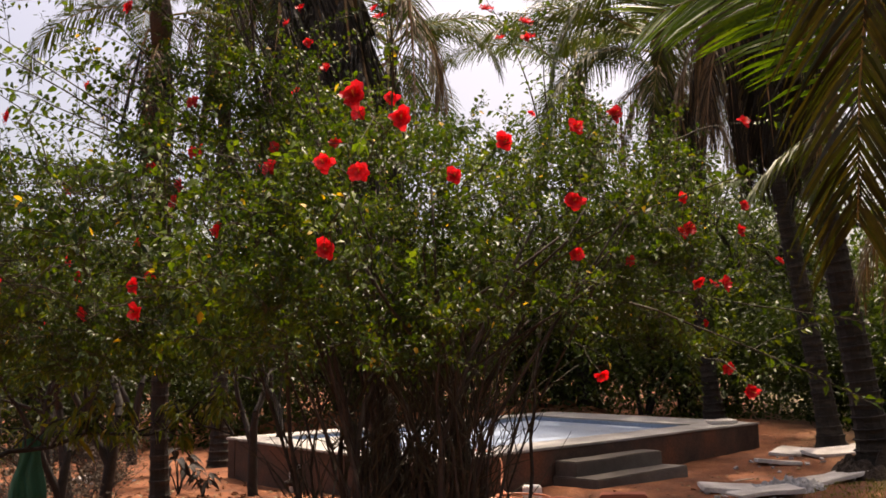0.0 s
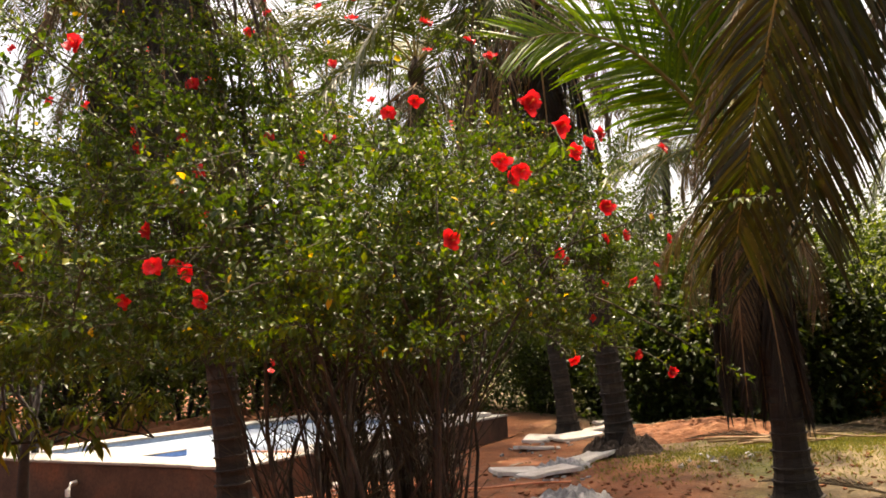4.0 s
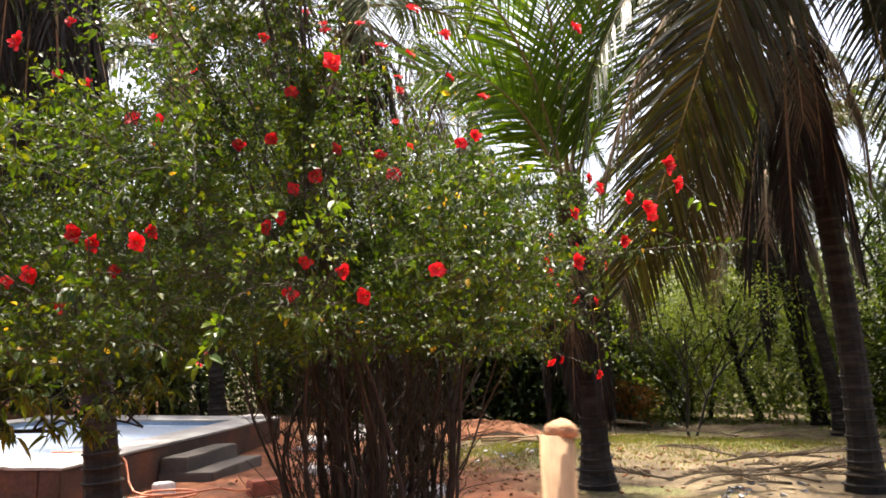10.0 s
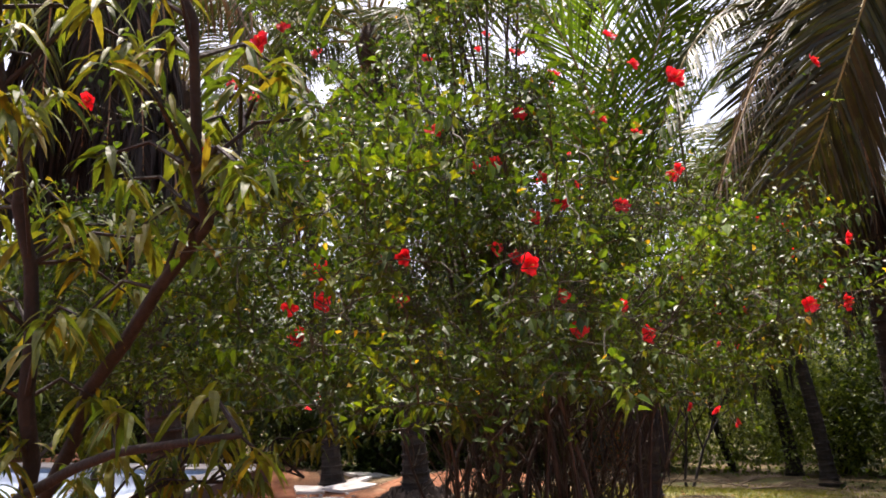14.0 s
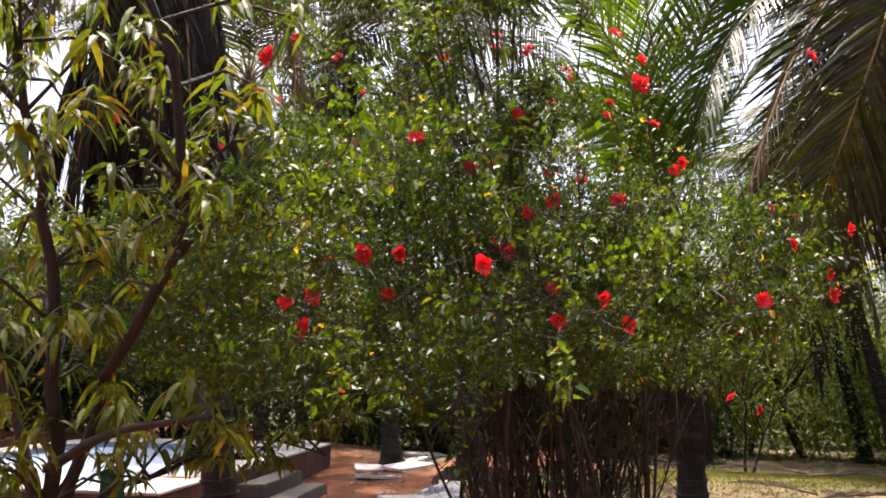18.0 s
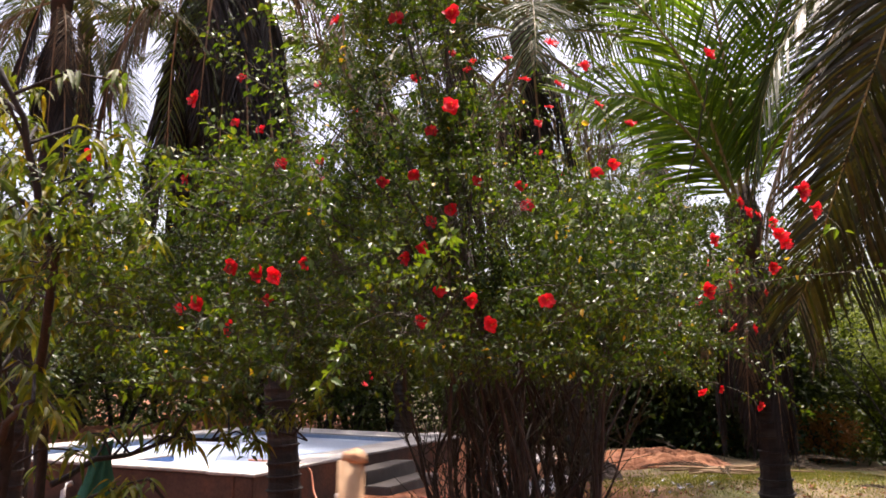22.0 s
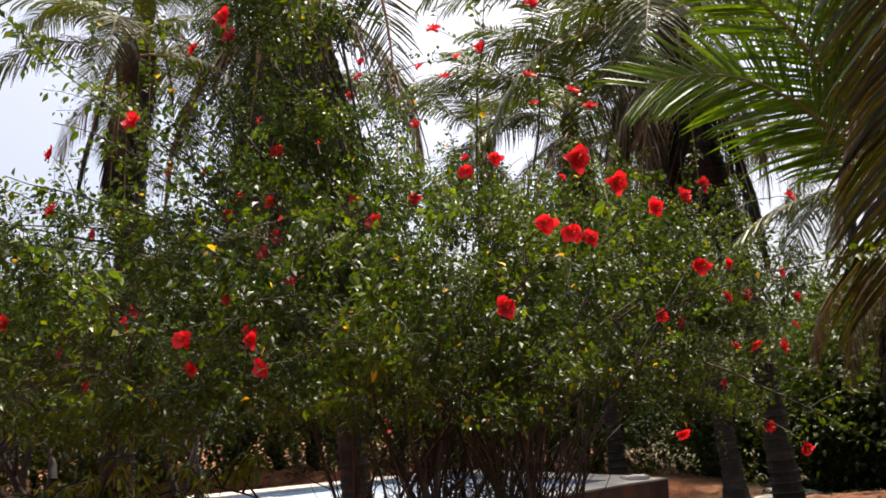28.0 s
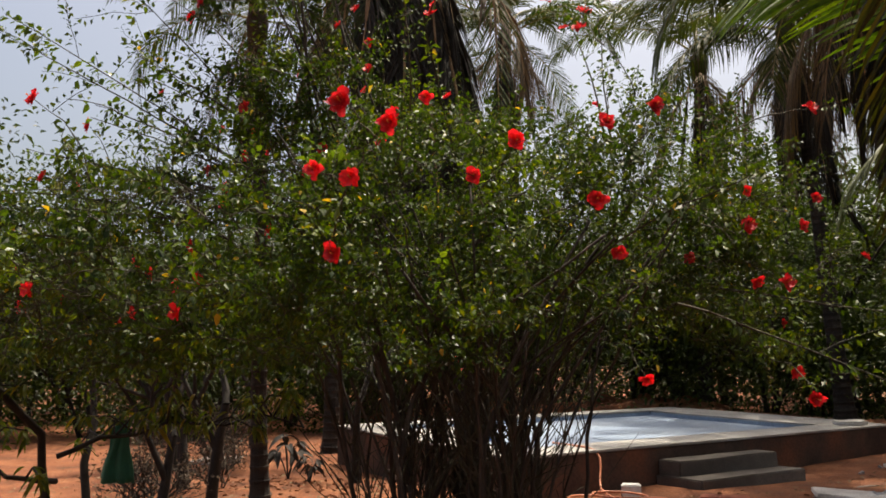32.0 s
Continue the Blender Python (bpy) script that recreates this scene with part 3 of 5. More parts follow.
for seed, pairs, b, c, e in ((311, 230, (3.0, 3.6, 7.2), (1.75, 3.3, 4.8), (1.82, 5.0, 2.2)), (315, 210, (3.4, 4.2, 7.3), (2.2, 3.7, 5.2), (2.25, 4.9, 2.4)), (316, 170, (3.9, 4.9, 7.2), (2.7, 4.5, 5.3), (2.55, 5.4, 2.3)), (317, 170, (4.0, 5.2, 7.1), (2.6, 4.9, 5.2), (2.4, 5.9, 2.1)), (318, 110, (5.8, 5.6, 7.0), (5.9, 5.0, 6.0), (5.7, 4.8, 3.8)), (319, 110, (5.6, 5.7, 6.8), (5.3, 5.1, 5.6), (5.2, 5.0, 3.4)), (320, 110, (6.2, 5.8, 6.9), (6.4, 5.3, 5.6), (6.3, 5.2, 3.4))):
    swept_frond(old_palm, [TOP, b, c, e], OLD, 1.05, M_PALM_OLD_SHADED, M_RACHIS, seed, (-0.3, -0.9, 0.25), hang=0.45, pairs=pairs, width=0.043, spread=0.85)
swept_frond(old_palm, [TOP, (4.2, 5.6, 6.3), (2.3, 4.9, 5.0), (1.75, 5.3, 2.9)], "dry frond bleached pale at its bend", 0.6, M_PALM_DRY, M_RACHIS_DRY, 321, (0, 0, 1), hang=1.3, spread=0.5, pairs=100, width=0.034)
for seed, b, c, e in ((331, (4.3, 6.3, 6.5), (2.7, 6.6, 5.8), (2.6, 6.7, 3.3)), (332, (4.4, 6.8, 6.8), (3.0, 7.6, 6.7), (2.2, 8.0, 6.0)), (333, (4.9, 7.2, 6.9), (3.9, 8.6, 6.5), (3.2, 9.4, 5.0))):
    swept_frond(old_palm, [TOP, b, c, e], "arching dark green frond", 0.8, M_PALM, M_RACHIS, seed, (0, 0, 1), hang=0.85, pairs=96, width=0.036)
for seed, b, c, e in ((334, (6.3, 5.9, 7.0), (7.4, 5.0, 6.2), (7.8, 4.6, 4.6)), (335, (6.2, 5.6, 6.8), (7.0, 5.0, 5.8), (7.1, 4.9, 4.0)), (336, (6.0, 6.0, 6.6), (6.6, 5.5, 5.7), (6.7, 5.4, 3.9)), (337, (6.4, 6.4, 6.9), (7.6, 6.0, 6.0), (8.2, 5.6, 4.0))):
    swept_frond(old_palm, [TOP, b, c, e], "arching dark green frond", 0.85, M_PALM, M_RACHIS, seed, (-0.4, -0.6, 0.7), hang=0.9, pairs=120, width=0.036)
palm_tree(3.8, 3.8, 9.5, (0.1, -0.2), 0.165, 6, (7, 0, 0, 0), 0.7)
palm_tree(12.4, 11.6, 6.0, (-0.65, 0.8), 0.15, 7, (10, 6, 7, 4), label="leaning coconut palm with dark slim trunk on dry ground")
palm_tree(14.9, 14.2, 6.7, (-0.9, 1.0), 0.16, 27, (10, 5, 6, 4), label="leaning coconut palm with dark slim trunk on dry ground")
palm_tree(22.2, 20.0, 9.0, (-0.9, 0.2), 0.2, 8, (9, 4, 5, 4))
palm_tree(2.96, 15.5, 8.6, (-1.0, 0.3), 0.17, 21, (6, 2, 3, 7))
palm_tree(4.4, 26.0, 9.5, (-0.8, 0.3), 0.2, 10)
palm_tree(10.8, 30.8, 10.0, (0.4, 0.2), 0.22, 11)
palm_tree(-6.3, 21.2, 10.6, (-0.5, 0.2), 0.17, 12, (9, 4, 5, 6))
palm_tree(-1.9, 21.8, 9.0, (0.3, 0.2), 0.18, 13, (7, 2, 3, 4))
palm_tree(1.2, 18.6, 8.2, (-0.5, 0.1), 0.17, 15, (11, 5, 5, 6))
palm_tree(8.8, 19.5, 8.2, (-0.3, 0.2), 0.17, 16, (10, 4, 5, 5))
# unseen palms behind and east of the path, added for their shade
palm_tree(-1.5, -4.5, 8.5, (0.3, 0.5), 0.16, 17, (12, 4, 4, 0))
palm_tree(6.5, -1.0, 8.0, (-0.4, 0.3), 0.16, 18, (12, 4, 4, 0))
palm_tree(7.0, 2.5, 7.5, (-0.3, 0.3), 0.16, 19, (12, 3, 4, 2))

# ---- hibiscus shrub ----
BLOOMS_WEST = [(-3.12, 4.33, 2.75), (-2.62, 4.47, 2.68), (-2.55, 3.91, 2.97), (-2.54, 3.57, 1.85), (-2.46, 3.47, 1.86), (-2.37, 4.86, 3.16), (-2.33, 4.01, 1.79), (-2.33, 4.26, 3.24), (-2.31, 3.33, 2.01), (-2.21, 5.00, 3.17), (-2.20, 4.10, 2.09), (-2.15, 3.48, 1.89), (-2.14, 2.73, 1.90), (-2.11, 3.29, 2.48), (-1.97, 3.77, 2.11), (-1.84, 5.02, 3.52), (-1.83, 4.69, 2.90), (-1.82, 3.97, 3.51), (-1.78, 5.31, 2.93), (-1.57, 3.86, 2.57)]
BLOOMS_MIDWEST = [(-1.54, 5.37, 3.46), (-1.52, 3.73, 3.44), (-1.48, 3.66, 2.13), (-1.47, 3.30, 1.79), (-1.46, 2.74, 2.61), (-1.38, 3.94, 2.64), (-1.34, 3.22, 3.25), (-1.33, 3.55, 1.96), (-1.33, 3.72, 2.33), (-1.31, 3.83, 2.86), (-1.31, 4.05, 2.25), (-1.31, 6.36, 1.52), (-1.27, 6.24, 1.58), (-1.24, 3.64, 2.39), (-1.23, 3.31, 1.89), (-1.20, 4.87, 3.57), (-1.16, 3.24, 1.77), (-1.15, 2.53, 1.81), (-1.04, 4.46, 3.59), (-1.00, 4.22, 3.39), (-0.99, 4.07, 2.65), (-0.81, 3.70, 2.44)]
BLOOMS_MIDEAST = [(-0.77, 4.93, 3.75), (-0.70, 4.16, 2.67), (-0.65, 3.96, 2.99), (-0.55, 3.98, 3.50), (-0.55, 4.45, 3.45), (-0.53, 4.90, 3.78), (-0.46, 4.47, 2.97), (-0.39, 3.75, 2.66), (-0.32, 4.03, 3.40), (-0.26, 3.82, 2.74), (-0.20, 2.99, 1.92), (-0.09, 5.05, 3.68), (-0.06, 5.32, 3.60), (-0.05, 2.66, 2.13), (-0.05, 3.11, 3.12), (0.03, 2.74, 2.11), (0.06, 2.64, 2.32), (0.08, 5.46, 3.12), (0.13, 3.46, 2.25)]
BLOOMS_EAST = [(0.17, 4.95, 3.51), (0.18, 2.72, 2.26), (0.24, 4.59, 3.26), (0.37, 3.30, 2.32), (0.48, 4.25, 2.02), (0.55, 4.38, 1.46), (0.57, 3.60, 2.14), (0.57, 3.80, 2.49), (0.67, 4.92, 2.06), (0.71, 4.09, 2.62), (0.95, 4.98, 2.20), (0.97, 4.94, 2.38), (0.99, 4.70, 2.17), (1.01, 4.71, 1.90), (1.04, 5.78, 1.75), (1.11, 5.64, 1.97), (1.13, 5.11, 1.47), (1.14, 4.66, 1.88), (1.22, 4.77, 1.36), (1.23, 4.64, 2.13), (1.28, 5.05, 2.33), (1.30, 4.77, 2.71), (1.49, 5.64, 2.09)]

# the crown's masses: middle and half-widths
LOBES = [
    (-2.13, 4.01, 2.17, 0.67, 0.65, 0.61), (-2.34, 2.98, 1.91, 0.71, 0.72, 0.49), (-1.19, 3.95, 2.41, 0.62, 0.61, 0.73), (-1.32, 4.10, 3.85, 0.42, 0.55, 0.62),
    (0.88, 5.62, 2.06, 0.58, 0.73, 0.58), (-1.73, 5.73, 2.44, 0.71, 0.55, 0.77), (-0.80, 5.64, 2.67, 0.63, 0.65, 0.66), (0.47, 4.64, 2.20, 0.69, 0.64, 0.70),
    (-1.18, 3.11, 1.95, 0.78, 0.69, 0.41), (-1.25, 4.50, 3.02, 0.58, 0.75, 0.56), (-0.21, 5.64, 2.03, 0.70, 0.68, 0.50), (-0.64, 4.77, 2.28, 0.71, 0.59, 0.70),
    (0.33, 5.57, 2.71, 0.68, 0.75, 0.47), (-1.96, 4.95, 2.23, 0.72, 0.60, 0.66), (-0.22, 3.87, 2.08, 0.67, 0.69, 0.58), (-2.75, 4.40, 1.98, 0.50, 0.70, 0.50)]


def hibiscus():
    rng = np.random.default_rng(5)
    pr = random.Random(5)
    root = Vector((-0.51, 4.78, height(-0.51, 4.78) - 0.03))
    shrub = thing("hibiscus_shrub", "large hibiscus shrub with many stems and red double flowers", "shrub", tuple(root))
    blooms = [Vector(p) - root for p in BLOOMS_WEST + BLOOMS_MIDWEST + BLOOMS_MIDEAST + BLOOMS_EAST]
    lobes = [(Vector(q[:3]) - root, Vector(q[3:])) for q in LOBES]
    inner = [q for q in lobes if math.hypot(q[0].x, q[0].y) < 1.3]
    stems, twigs = [], []
    leaves = {"common": ([], [], []), "fresh": ([], [], [])}
    nodes = np.zeros((30000, 3))
    count = 0

    def curve(points, n):
        """Smooth line through the points."""
        pts = [points[0] * 2 - points[1]] + list(points) + [points[-1] * 2 - points[-2]]
        out = []
        for i in range(1, len(pts) - 2):
            a, b, c, d = pts[i - 1: i + 3]
            for k in range(n):
                s = k / n
                out.append(0.5 * (b * 2 + (c - a) * s + (a * 2 - b * 5 + c * 4 - d) * s * s + (b * 3 - a - c * 3 + d) * s ** 3))
        return out + [pts[-2]]

    def bough(a, b, r0, r1, sag=0.1, n=7, store=stems, sides=6, sway=0.05):
        mid = (a + b) / 2 + Vector((pr.gauss(0, sway), pr.gauss(0, sway), sag))
        pts = [(a * (1 - s) ** 2 + mid * 2 * s * (1 - s) + b * s * s) + Vector((pr.gauss(0, 0.006), pr.gauss(0, 0.006), pr.gauss(0, 0.004))) for s in (i / n for i in range(n + 1))]
        store.append((pts, [r0 + (r1 - r0) * i / n for i in range(n + 1)], sides))
        return pts

    def leafy(pts, start, step, length=0.04, kind="common"):
        """Leaves stand alternately to both sides of a twig, blades roughly level."""
        base, way, size = leaves[kind]
        p = np.array([tuple(q) for q in pts])
        seg = np.linalg.norm(np.diff(p, axis=0), axis=1)
        total = seg.sum()
        cum = np.concatenate([[0], np.cumsum(seg)])
        turn = rng.uniform(0, 6.283)
        # some parts of the crown are lush, others nearly bare
        lush = noise.noise(Vector(p[-1]) * 2.6 + Vector((7, 1, 4))) + 0.4 * noise.noise(Vector(p[-1]) * 6.0)
        step = step * min(max(1.15 - 1.1 * lush, 0.75), 2.2)
        for k, d in enumerate(np.arange(start * total, total, step)):
            i = min(np.searchsorted(cum, d, "right") - 1, len(seg) - 1)
            o = p[i] + (p[i + 1] - p[i]) * ((d - cum[i]) / max(seg[i], 1e-6))
            t = unit(p[i + 1] - p[i])
            a = turn + k * 2.4
            side = unit(np.cross(t, [math.cos(a), math.sin(a), 0.35]))
            w = unit(t * 0.45 + side * 0.9 + rng.normal(0, 0.35, 3) + np.array([0, 0, 0.1]))
            base.append(o + w * 0.014)
            way.append(w)
            size.append(length * rng.uniform(0.5, 1.3))

    def remember(pts):
        nonlocal count
        for q in pts:
            nodes[count] = q
            count += 1

    # main stems stand in a tuft, lean apart and end in the crown's masses
    for i in range(58):
        a = i * 2.39996 + pr.gauss(0, 0.2)
        r = 0.04 + 0.2 * math.sqrt((i + 0.5) / 58)
        foot = Vector((r * math.cos(a), r * math.sin(a), 0))
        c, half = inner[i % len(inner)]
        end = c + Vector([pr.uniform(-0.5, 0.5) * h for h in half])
        lean = Vector((math.cos(a), math.sin(a), 0)) * pr.uniform(0.06, 0.3)
        knee = foot + lean + Vector((pr.gauss(0, 0.04), pr.gauss(0, 0.04), pr.uniform(0.4, 0.62)))
        hip = knee + lean * 0.35 + Vector(((end.x - knee.x) * 0.1, (end.y - knee.y) * 0.1, pr.uniform(0.62, 0.9)))
        thick = pr.choice((0.008, 0.011, 0.014, 0.019, 0.025))
        pts = curve([foot, knee, hip, end], 5)
        pts = [q + Vector((pr.gauss(0, 0.008), pr.gauss(0, 0.008), 0)) if 0 < k < 15 else q for k, q in enumerate(pts)]
        stems.append((pts, [thick * (1 - 0.75 * k / 15) + 0.002 for k in range(16)], 7))
        remember(pts[8:])
        if i % 2:
            k = pts[pr.randint(3, 7)]
            fork = bough(k, k + Vector((k.x * 0.5 + pr.gauss(0, 0.2), k.y * 0.5 + pr.gauss(0, 0.2), pr.uniform(0.6, 1.1))), thick * 0.6, 0.004, 0.04, 8, sway=0.08)
            remember(fork[4:])
    # a lone stem leans out to the west
    remember(bough(Vector((-0.42, -0.1, 0)), Vector((-0.85, -0.3, 1.75)), 0.016, 0.007, 0.1, 9, sway=0.05)[5:])
    # bare dead twigs fill the shade below the crown
    for i in range(760):
        pts, _, _ = stems[pr.randrange(len(stems))]
        o = pts[pr.randint(3, len(pts) - 5)]
        e = o + Vector((pr.gauss(0, 0.2), pr.gauss(0, 0.2), pr.uniform(0.1, 0.65)))
        bough(o, e, 0.004, 0.0015, 0.03, 4, twigs, 3)

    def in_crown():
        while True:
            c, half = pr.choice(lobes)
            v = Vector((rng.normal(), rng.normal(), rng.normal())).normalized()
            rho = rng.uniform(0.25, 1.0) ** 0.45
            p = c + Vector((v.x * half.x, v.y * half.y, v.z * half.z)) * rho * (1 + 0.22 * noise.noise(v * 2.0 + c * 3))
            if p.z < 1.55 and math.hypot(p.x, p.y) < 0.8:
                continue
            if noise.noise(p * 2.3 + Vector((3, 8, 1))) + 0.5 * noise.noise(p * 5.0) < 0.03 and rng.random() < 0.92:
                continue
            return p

    low = [Vector((pr.uniform(-2.3, 0.2), pr.uniform(-1.6, 0.6), pr.uniform(1.55, 1.9))) for _ in range(200)]
    tips = [(p, False) for p in [in_crown() for _ in range(2300)] + low] + [(p, True) for p in blooms]
    heart = Vector((-0.2, 0.0, 1.5))
    tips.sort(key=lambda q: (q[0] - heart).length)
    for e, flower in tips:
        have = nodes[:count]
        d = np.linalg.norm(have - np.array(e), axis=1)
        far = np.linalg.norm(have - np.array(heart), axis=1) > (e - heart).length - 0.08
        a = Vector(nodes[int(np.argmin(d + far * 0.6 + (d < 0.1) * 0.5 + (have[:, 2] < 1.3) * 0.7))])
        span = (e - a).length
        fresh = pr.random() < 0.045
        pts = bough(a, e, 0.0022 + 0.004 * min(span, 1), 0.0016, 0.12 * span, 6, twigs, 4, sway=0.12 * span)
        remember(pts[2:])
        leafy(pts, 0.2 if span < 0.7 else 0.35, 0.0098, 0.033)
        for _ in range(1 if flower else pr.choice((1, 2, 2, 3))):
            o = pts[pr.randint(3, 6)]
            out = (e - heart).normalized() * 0.5 + Vector((pr.gauss(0, 0.7), pr.gauss(0, 0.7), pr.gauss(0.1, 0.5)))
            leafy(bough(o, o + out.normalized() * pr.uniform(0.1, 0.3), 0.002, 0.0012, 0.02, 4, twigs, 3, sway=0.02), 0.05, 0.009 if not fresh else 0.014, 0.033 if not fresh else 0.044, "fresh" if fresh else "common")
    # long shoots arch out of the crown
    shoots = [((-1.45, 4.05, 2.6), (-2.16, 3.12, 3.14)), ((-1.6, 4.0, 2.5), (-2.46, 3.45, 2.7)), ((-1.4, 4.1, 2.8), (-1.8, 3.55, 3.42)), ((-1.7, 3.9, 2.3), (-2.55, 3.2, 2.4)), ((-1.6, 4.2, 2.6), (-2.35, 3.6, 3.0)), ((-1.5, 4.4, 2.8), (-2.6, 4.3, 3.45)), ((-1.9, 4.4, 2.3), (-3.1, 4.3, 2.75)), ((-1.5, 4.6, 3.0), (-2.3, 4.9, 3.6))]
    thin = [((-1.2, 4.2, 3.6), (-1.7, 4.0, 4.5)), ((-1.2, 4.4, 3.6), (-1.0, 4.5, 4.6)), ((0.3, 5.0, 2.7), (0.1, 5.0, 3.7)), ((0.2, 5.2, 2.8), (-0.3, 5.2, 3.8)), ((0.4, 4.2, 2.0), (1.35, 3.5, 2.05)), ((0.7, 4.4, 1.8), (1.75, 5.2, 1.35)), ((0.8, 4.9, 1.9), (1.9, 5.6, 1.5)), ((-0.4, 4.4, 2.6), (-0.35, 3.9, 3.6))]
    for k, (a, b) in enumerate(shoots + shoots + thin):
        full = k < 2 * len(shoots)
        loose = 0.13 if k >= len(shoots) else 0.02
        a2, b2 = Vector(a) - root, Vector(b) - root + Vector((pr.gauss(0, loose), pr.gauss(0, loose), pr.gauss(0, loose)))
        pts = bough(a2, b2, 0.006, 0.002, pr.uniform(-0.02, 0.16), 8, twigs, 4, sway=0.07)
        leafy(pts, 0.15, 0.013 if full else 0.018, 0.044, "fresh" if full else "common")
        for n in range(7 if full else 2):
            o = pts[pr.randint(2, 7)]
            e = o + (b2 - a2).normalized() * pr.uniform(0.08, 0.22) + Vector((pr.gauss(0, 0.12), pr.gauss(0, 0.12), pr.gauss(0.02, 0.11)))
            leafy(bough(o, e, 0.002, 0.0015, 0.01, 4, twigs, 3, sway=0.02), 0.1, 0.013, 0.04)

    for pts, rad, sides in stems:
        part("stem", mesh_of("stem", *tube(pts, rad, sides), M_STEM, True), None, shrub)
    v, f = joined([tube(p, r, s, False) for p, r, s in twigs])
    tagged(part("twig_mass", mesh_of("twig_mass", v, f, M_TWIG), None, shrub, "thin green-brown twigs"), kind="stuff")

    def clear(base):
        """The flowers stand clear of the leaves."""
        keep = np.ones(len(base), bool)
        for p in blooms:
            d = base - np.array(p)
            for open_to in ((-2.9, -4.1, 1.5), (-1.8, -4.8, 1.5), (-0.7, -4.9, 1.5), (0.4, -4.8, 1.5), (1.4, -4.6, 1.5)):
                out = np.array((Vector(open_to) - p).normalized())
                along = d @ out
                across = np.linalg.norm(d - along[:, None] * out, axis=1)
                keep &= ~((along > -0.02) & (along < 1.2) & (across < 0.055))
        return keep

    for kind, label in (("common", "small glossy green leaves"), ("fresh", "larger fresh light green leaves")):
        base, way, size = (np.array(q) for q in leaves[kind])
        keep = clear(base)
        base, way, size = base[keep], way[keep], size[keep]
        yellow = (rng.random(len(base)) < 0.004) & (kind == "common")
        tagged(part("foliage", leaf_mesh("foliage", base[~yellow], way[~yellow], size[~yellow], size[~yellow] * 0.58, M_HIB if kind == "common" else M_HIB_FRESH, rng, rows=FAR_LEAF if kind == "common" else ((0.3, 1.0), (0.68, 0.72))), None, shrub, label), kind="stuff")
        if yellow.any():
            s = size[yellow]
            tagged(part("foliage", leaf_mesh("foliage", base[yellow], way[yellow], s, s * 0.62, M_HIB_YELLOW, rng), None, shrub, "yellowed leaves"), kind="stuff")

    # flowers: ruffled petals round a stamen column
    kinds = []
    for q in range(4):
        verts, faces = [], []
        for ring, (n, tilt, r) in enumerate(((6, 0.35, 0.05), (6, 0.8, 0.042), (5, 1.1, 0.034), (4, 1.35, 0.024))):
            for k in range(n):
                a = 2 * math.pi * (k + 0.5 * ring) / n + q + pr.uniform(-0.35, 0.35)
                long, lift, wide = pr.uniform(0.7, 1.3), pr.uniform(-0.3, 0.45), pr.uniform(0.7, 1.2)
                o = len(verts)
                for i in range(4):
                    s = i / 3
                    w = r * wide * (0.25, 0.75, 0.95, 0.5)[i]
                    for j in (-1, 0, 1):
                        rr = r * s * long * math.cos(tilt * 0.6) * 1.15
                        z = r * s * (math.sin(tilt) + lift) * (1.0 - 0.35 * s) + pr.uniform(-0.014, 0.014) * s + 0.008 * abs(j) * s
                        c, d = math.cos(a), math.sin(a)
                        verts.append((rr * c - j * w * 0.62 * d, rr * d + j * w * 0.62 * c, z))
                for i in range(3):
                    for j in range(2):
                        b = o + i * 3 + j
                        faces.append((b, b + 1, b + 4, b + 3))
        col = tube([(0, 0, 0), (0.003, 0, 0.03), (0.008, 0.002, 0.055)], [0.003, 0.003, 0.005], 5)
        kinds.append((mesh_of("flower", verts, faces, M_PETAL, True), mesh_of("stamen", *col, M_STAMEN)))
    for k, p in enumerate(blooms):
        out = (p - Vector((0, -0.2, 2.2))).normalized() * 0.8 + Vector((-0.15, -0.75, 0.1)) + Vector((pr.gauss(0, 0.25), pr.gauss(0, 0.25), pr.gauss(0, 0.25)))
        m = Matrix.Translation(p) @ out.to_track_quat("Z", "Y").to_matrix().to_4x4() @ Matrix.Scale(pr.uniform(0.5, 0.7), 4)
        ob = part("flower", kinds[k % 4][0], None, shrub, "ruffled red double flower", m)
        part("stamen", kinds[k % 4][1], None, ob)


hibiscus()


# ---- trees ----
def branching(rng, start, direction, length, radius, depth, out, tips, spread=0.6, lift=0.2, sides=6):
    pts, p, d = [start], start, direction.normalized()
    n = 5
    for i in range(n):
        d = (d + Vector((rng.gauss(0, 0.12), rng.gauss(0, 0.12), lift * 0.12 + rng.gauss(0, 0.08)))).normalized()
        p = p + d * length / n
        pts.append(p)
    out.append((pts, [radius * (1 - 0.45 * i / n) for i in range(n + 1)], sides))
    if depth == 0:
        tips.append((pts[-3], pts[-1]))
        return
    for k in range(rng.choice((2, 3, 3))):
        a = rng.uniform(0, 6.283)
        e = (d + Vector((math.cos(a), math.sin(a), rng.uniform(-0.2, 0.5))) * spread).normalized()
        branching(rng, pts[rng.randint(3, n)], e, length * rng.uniform(0.62, 0.85), radius * 0.58, depth - 1, out, tips, spread, lift, max(4, sides - 1))


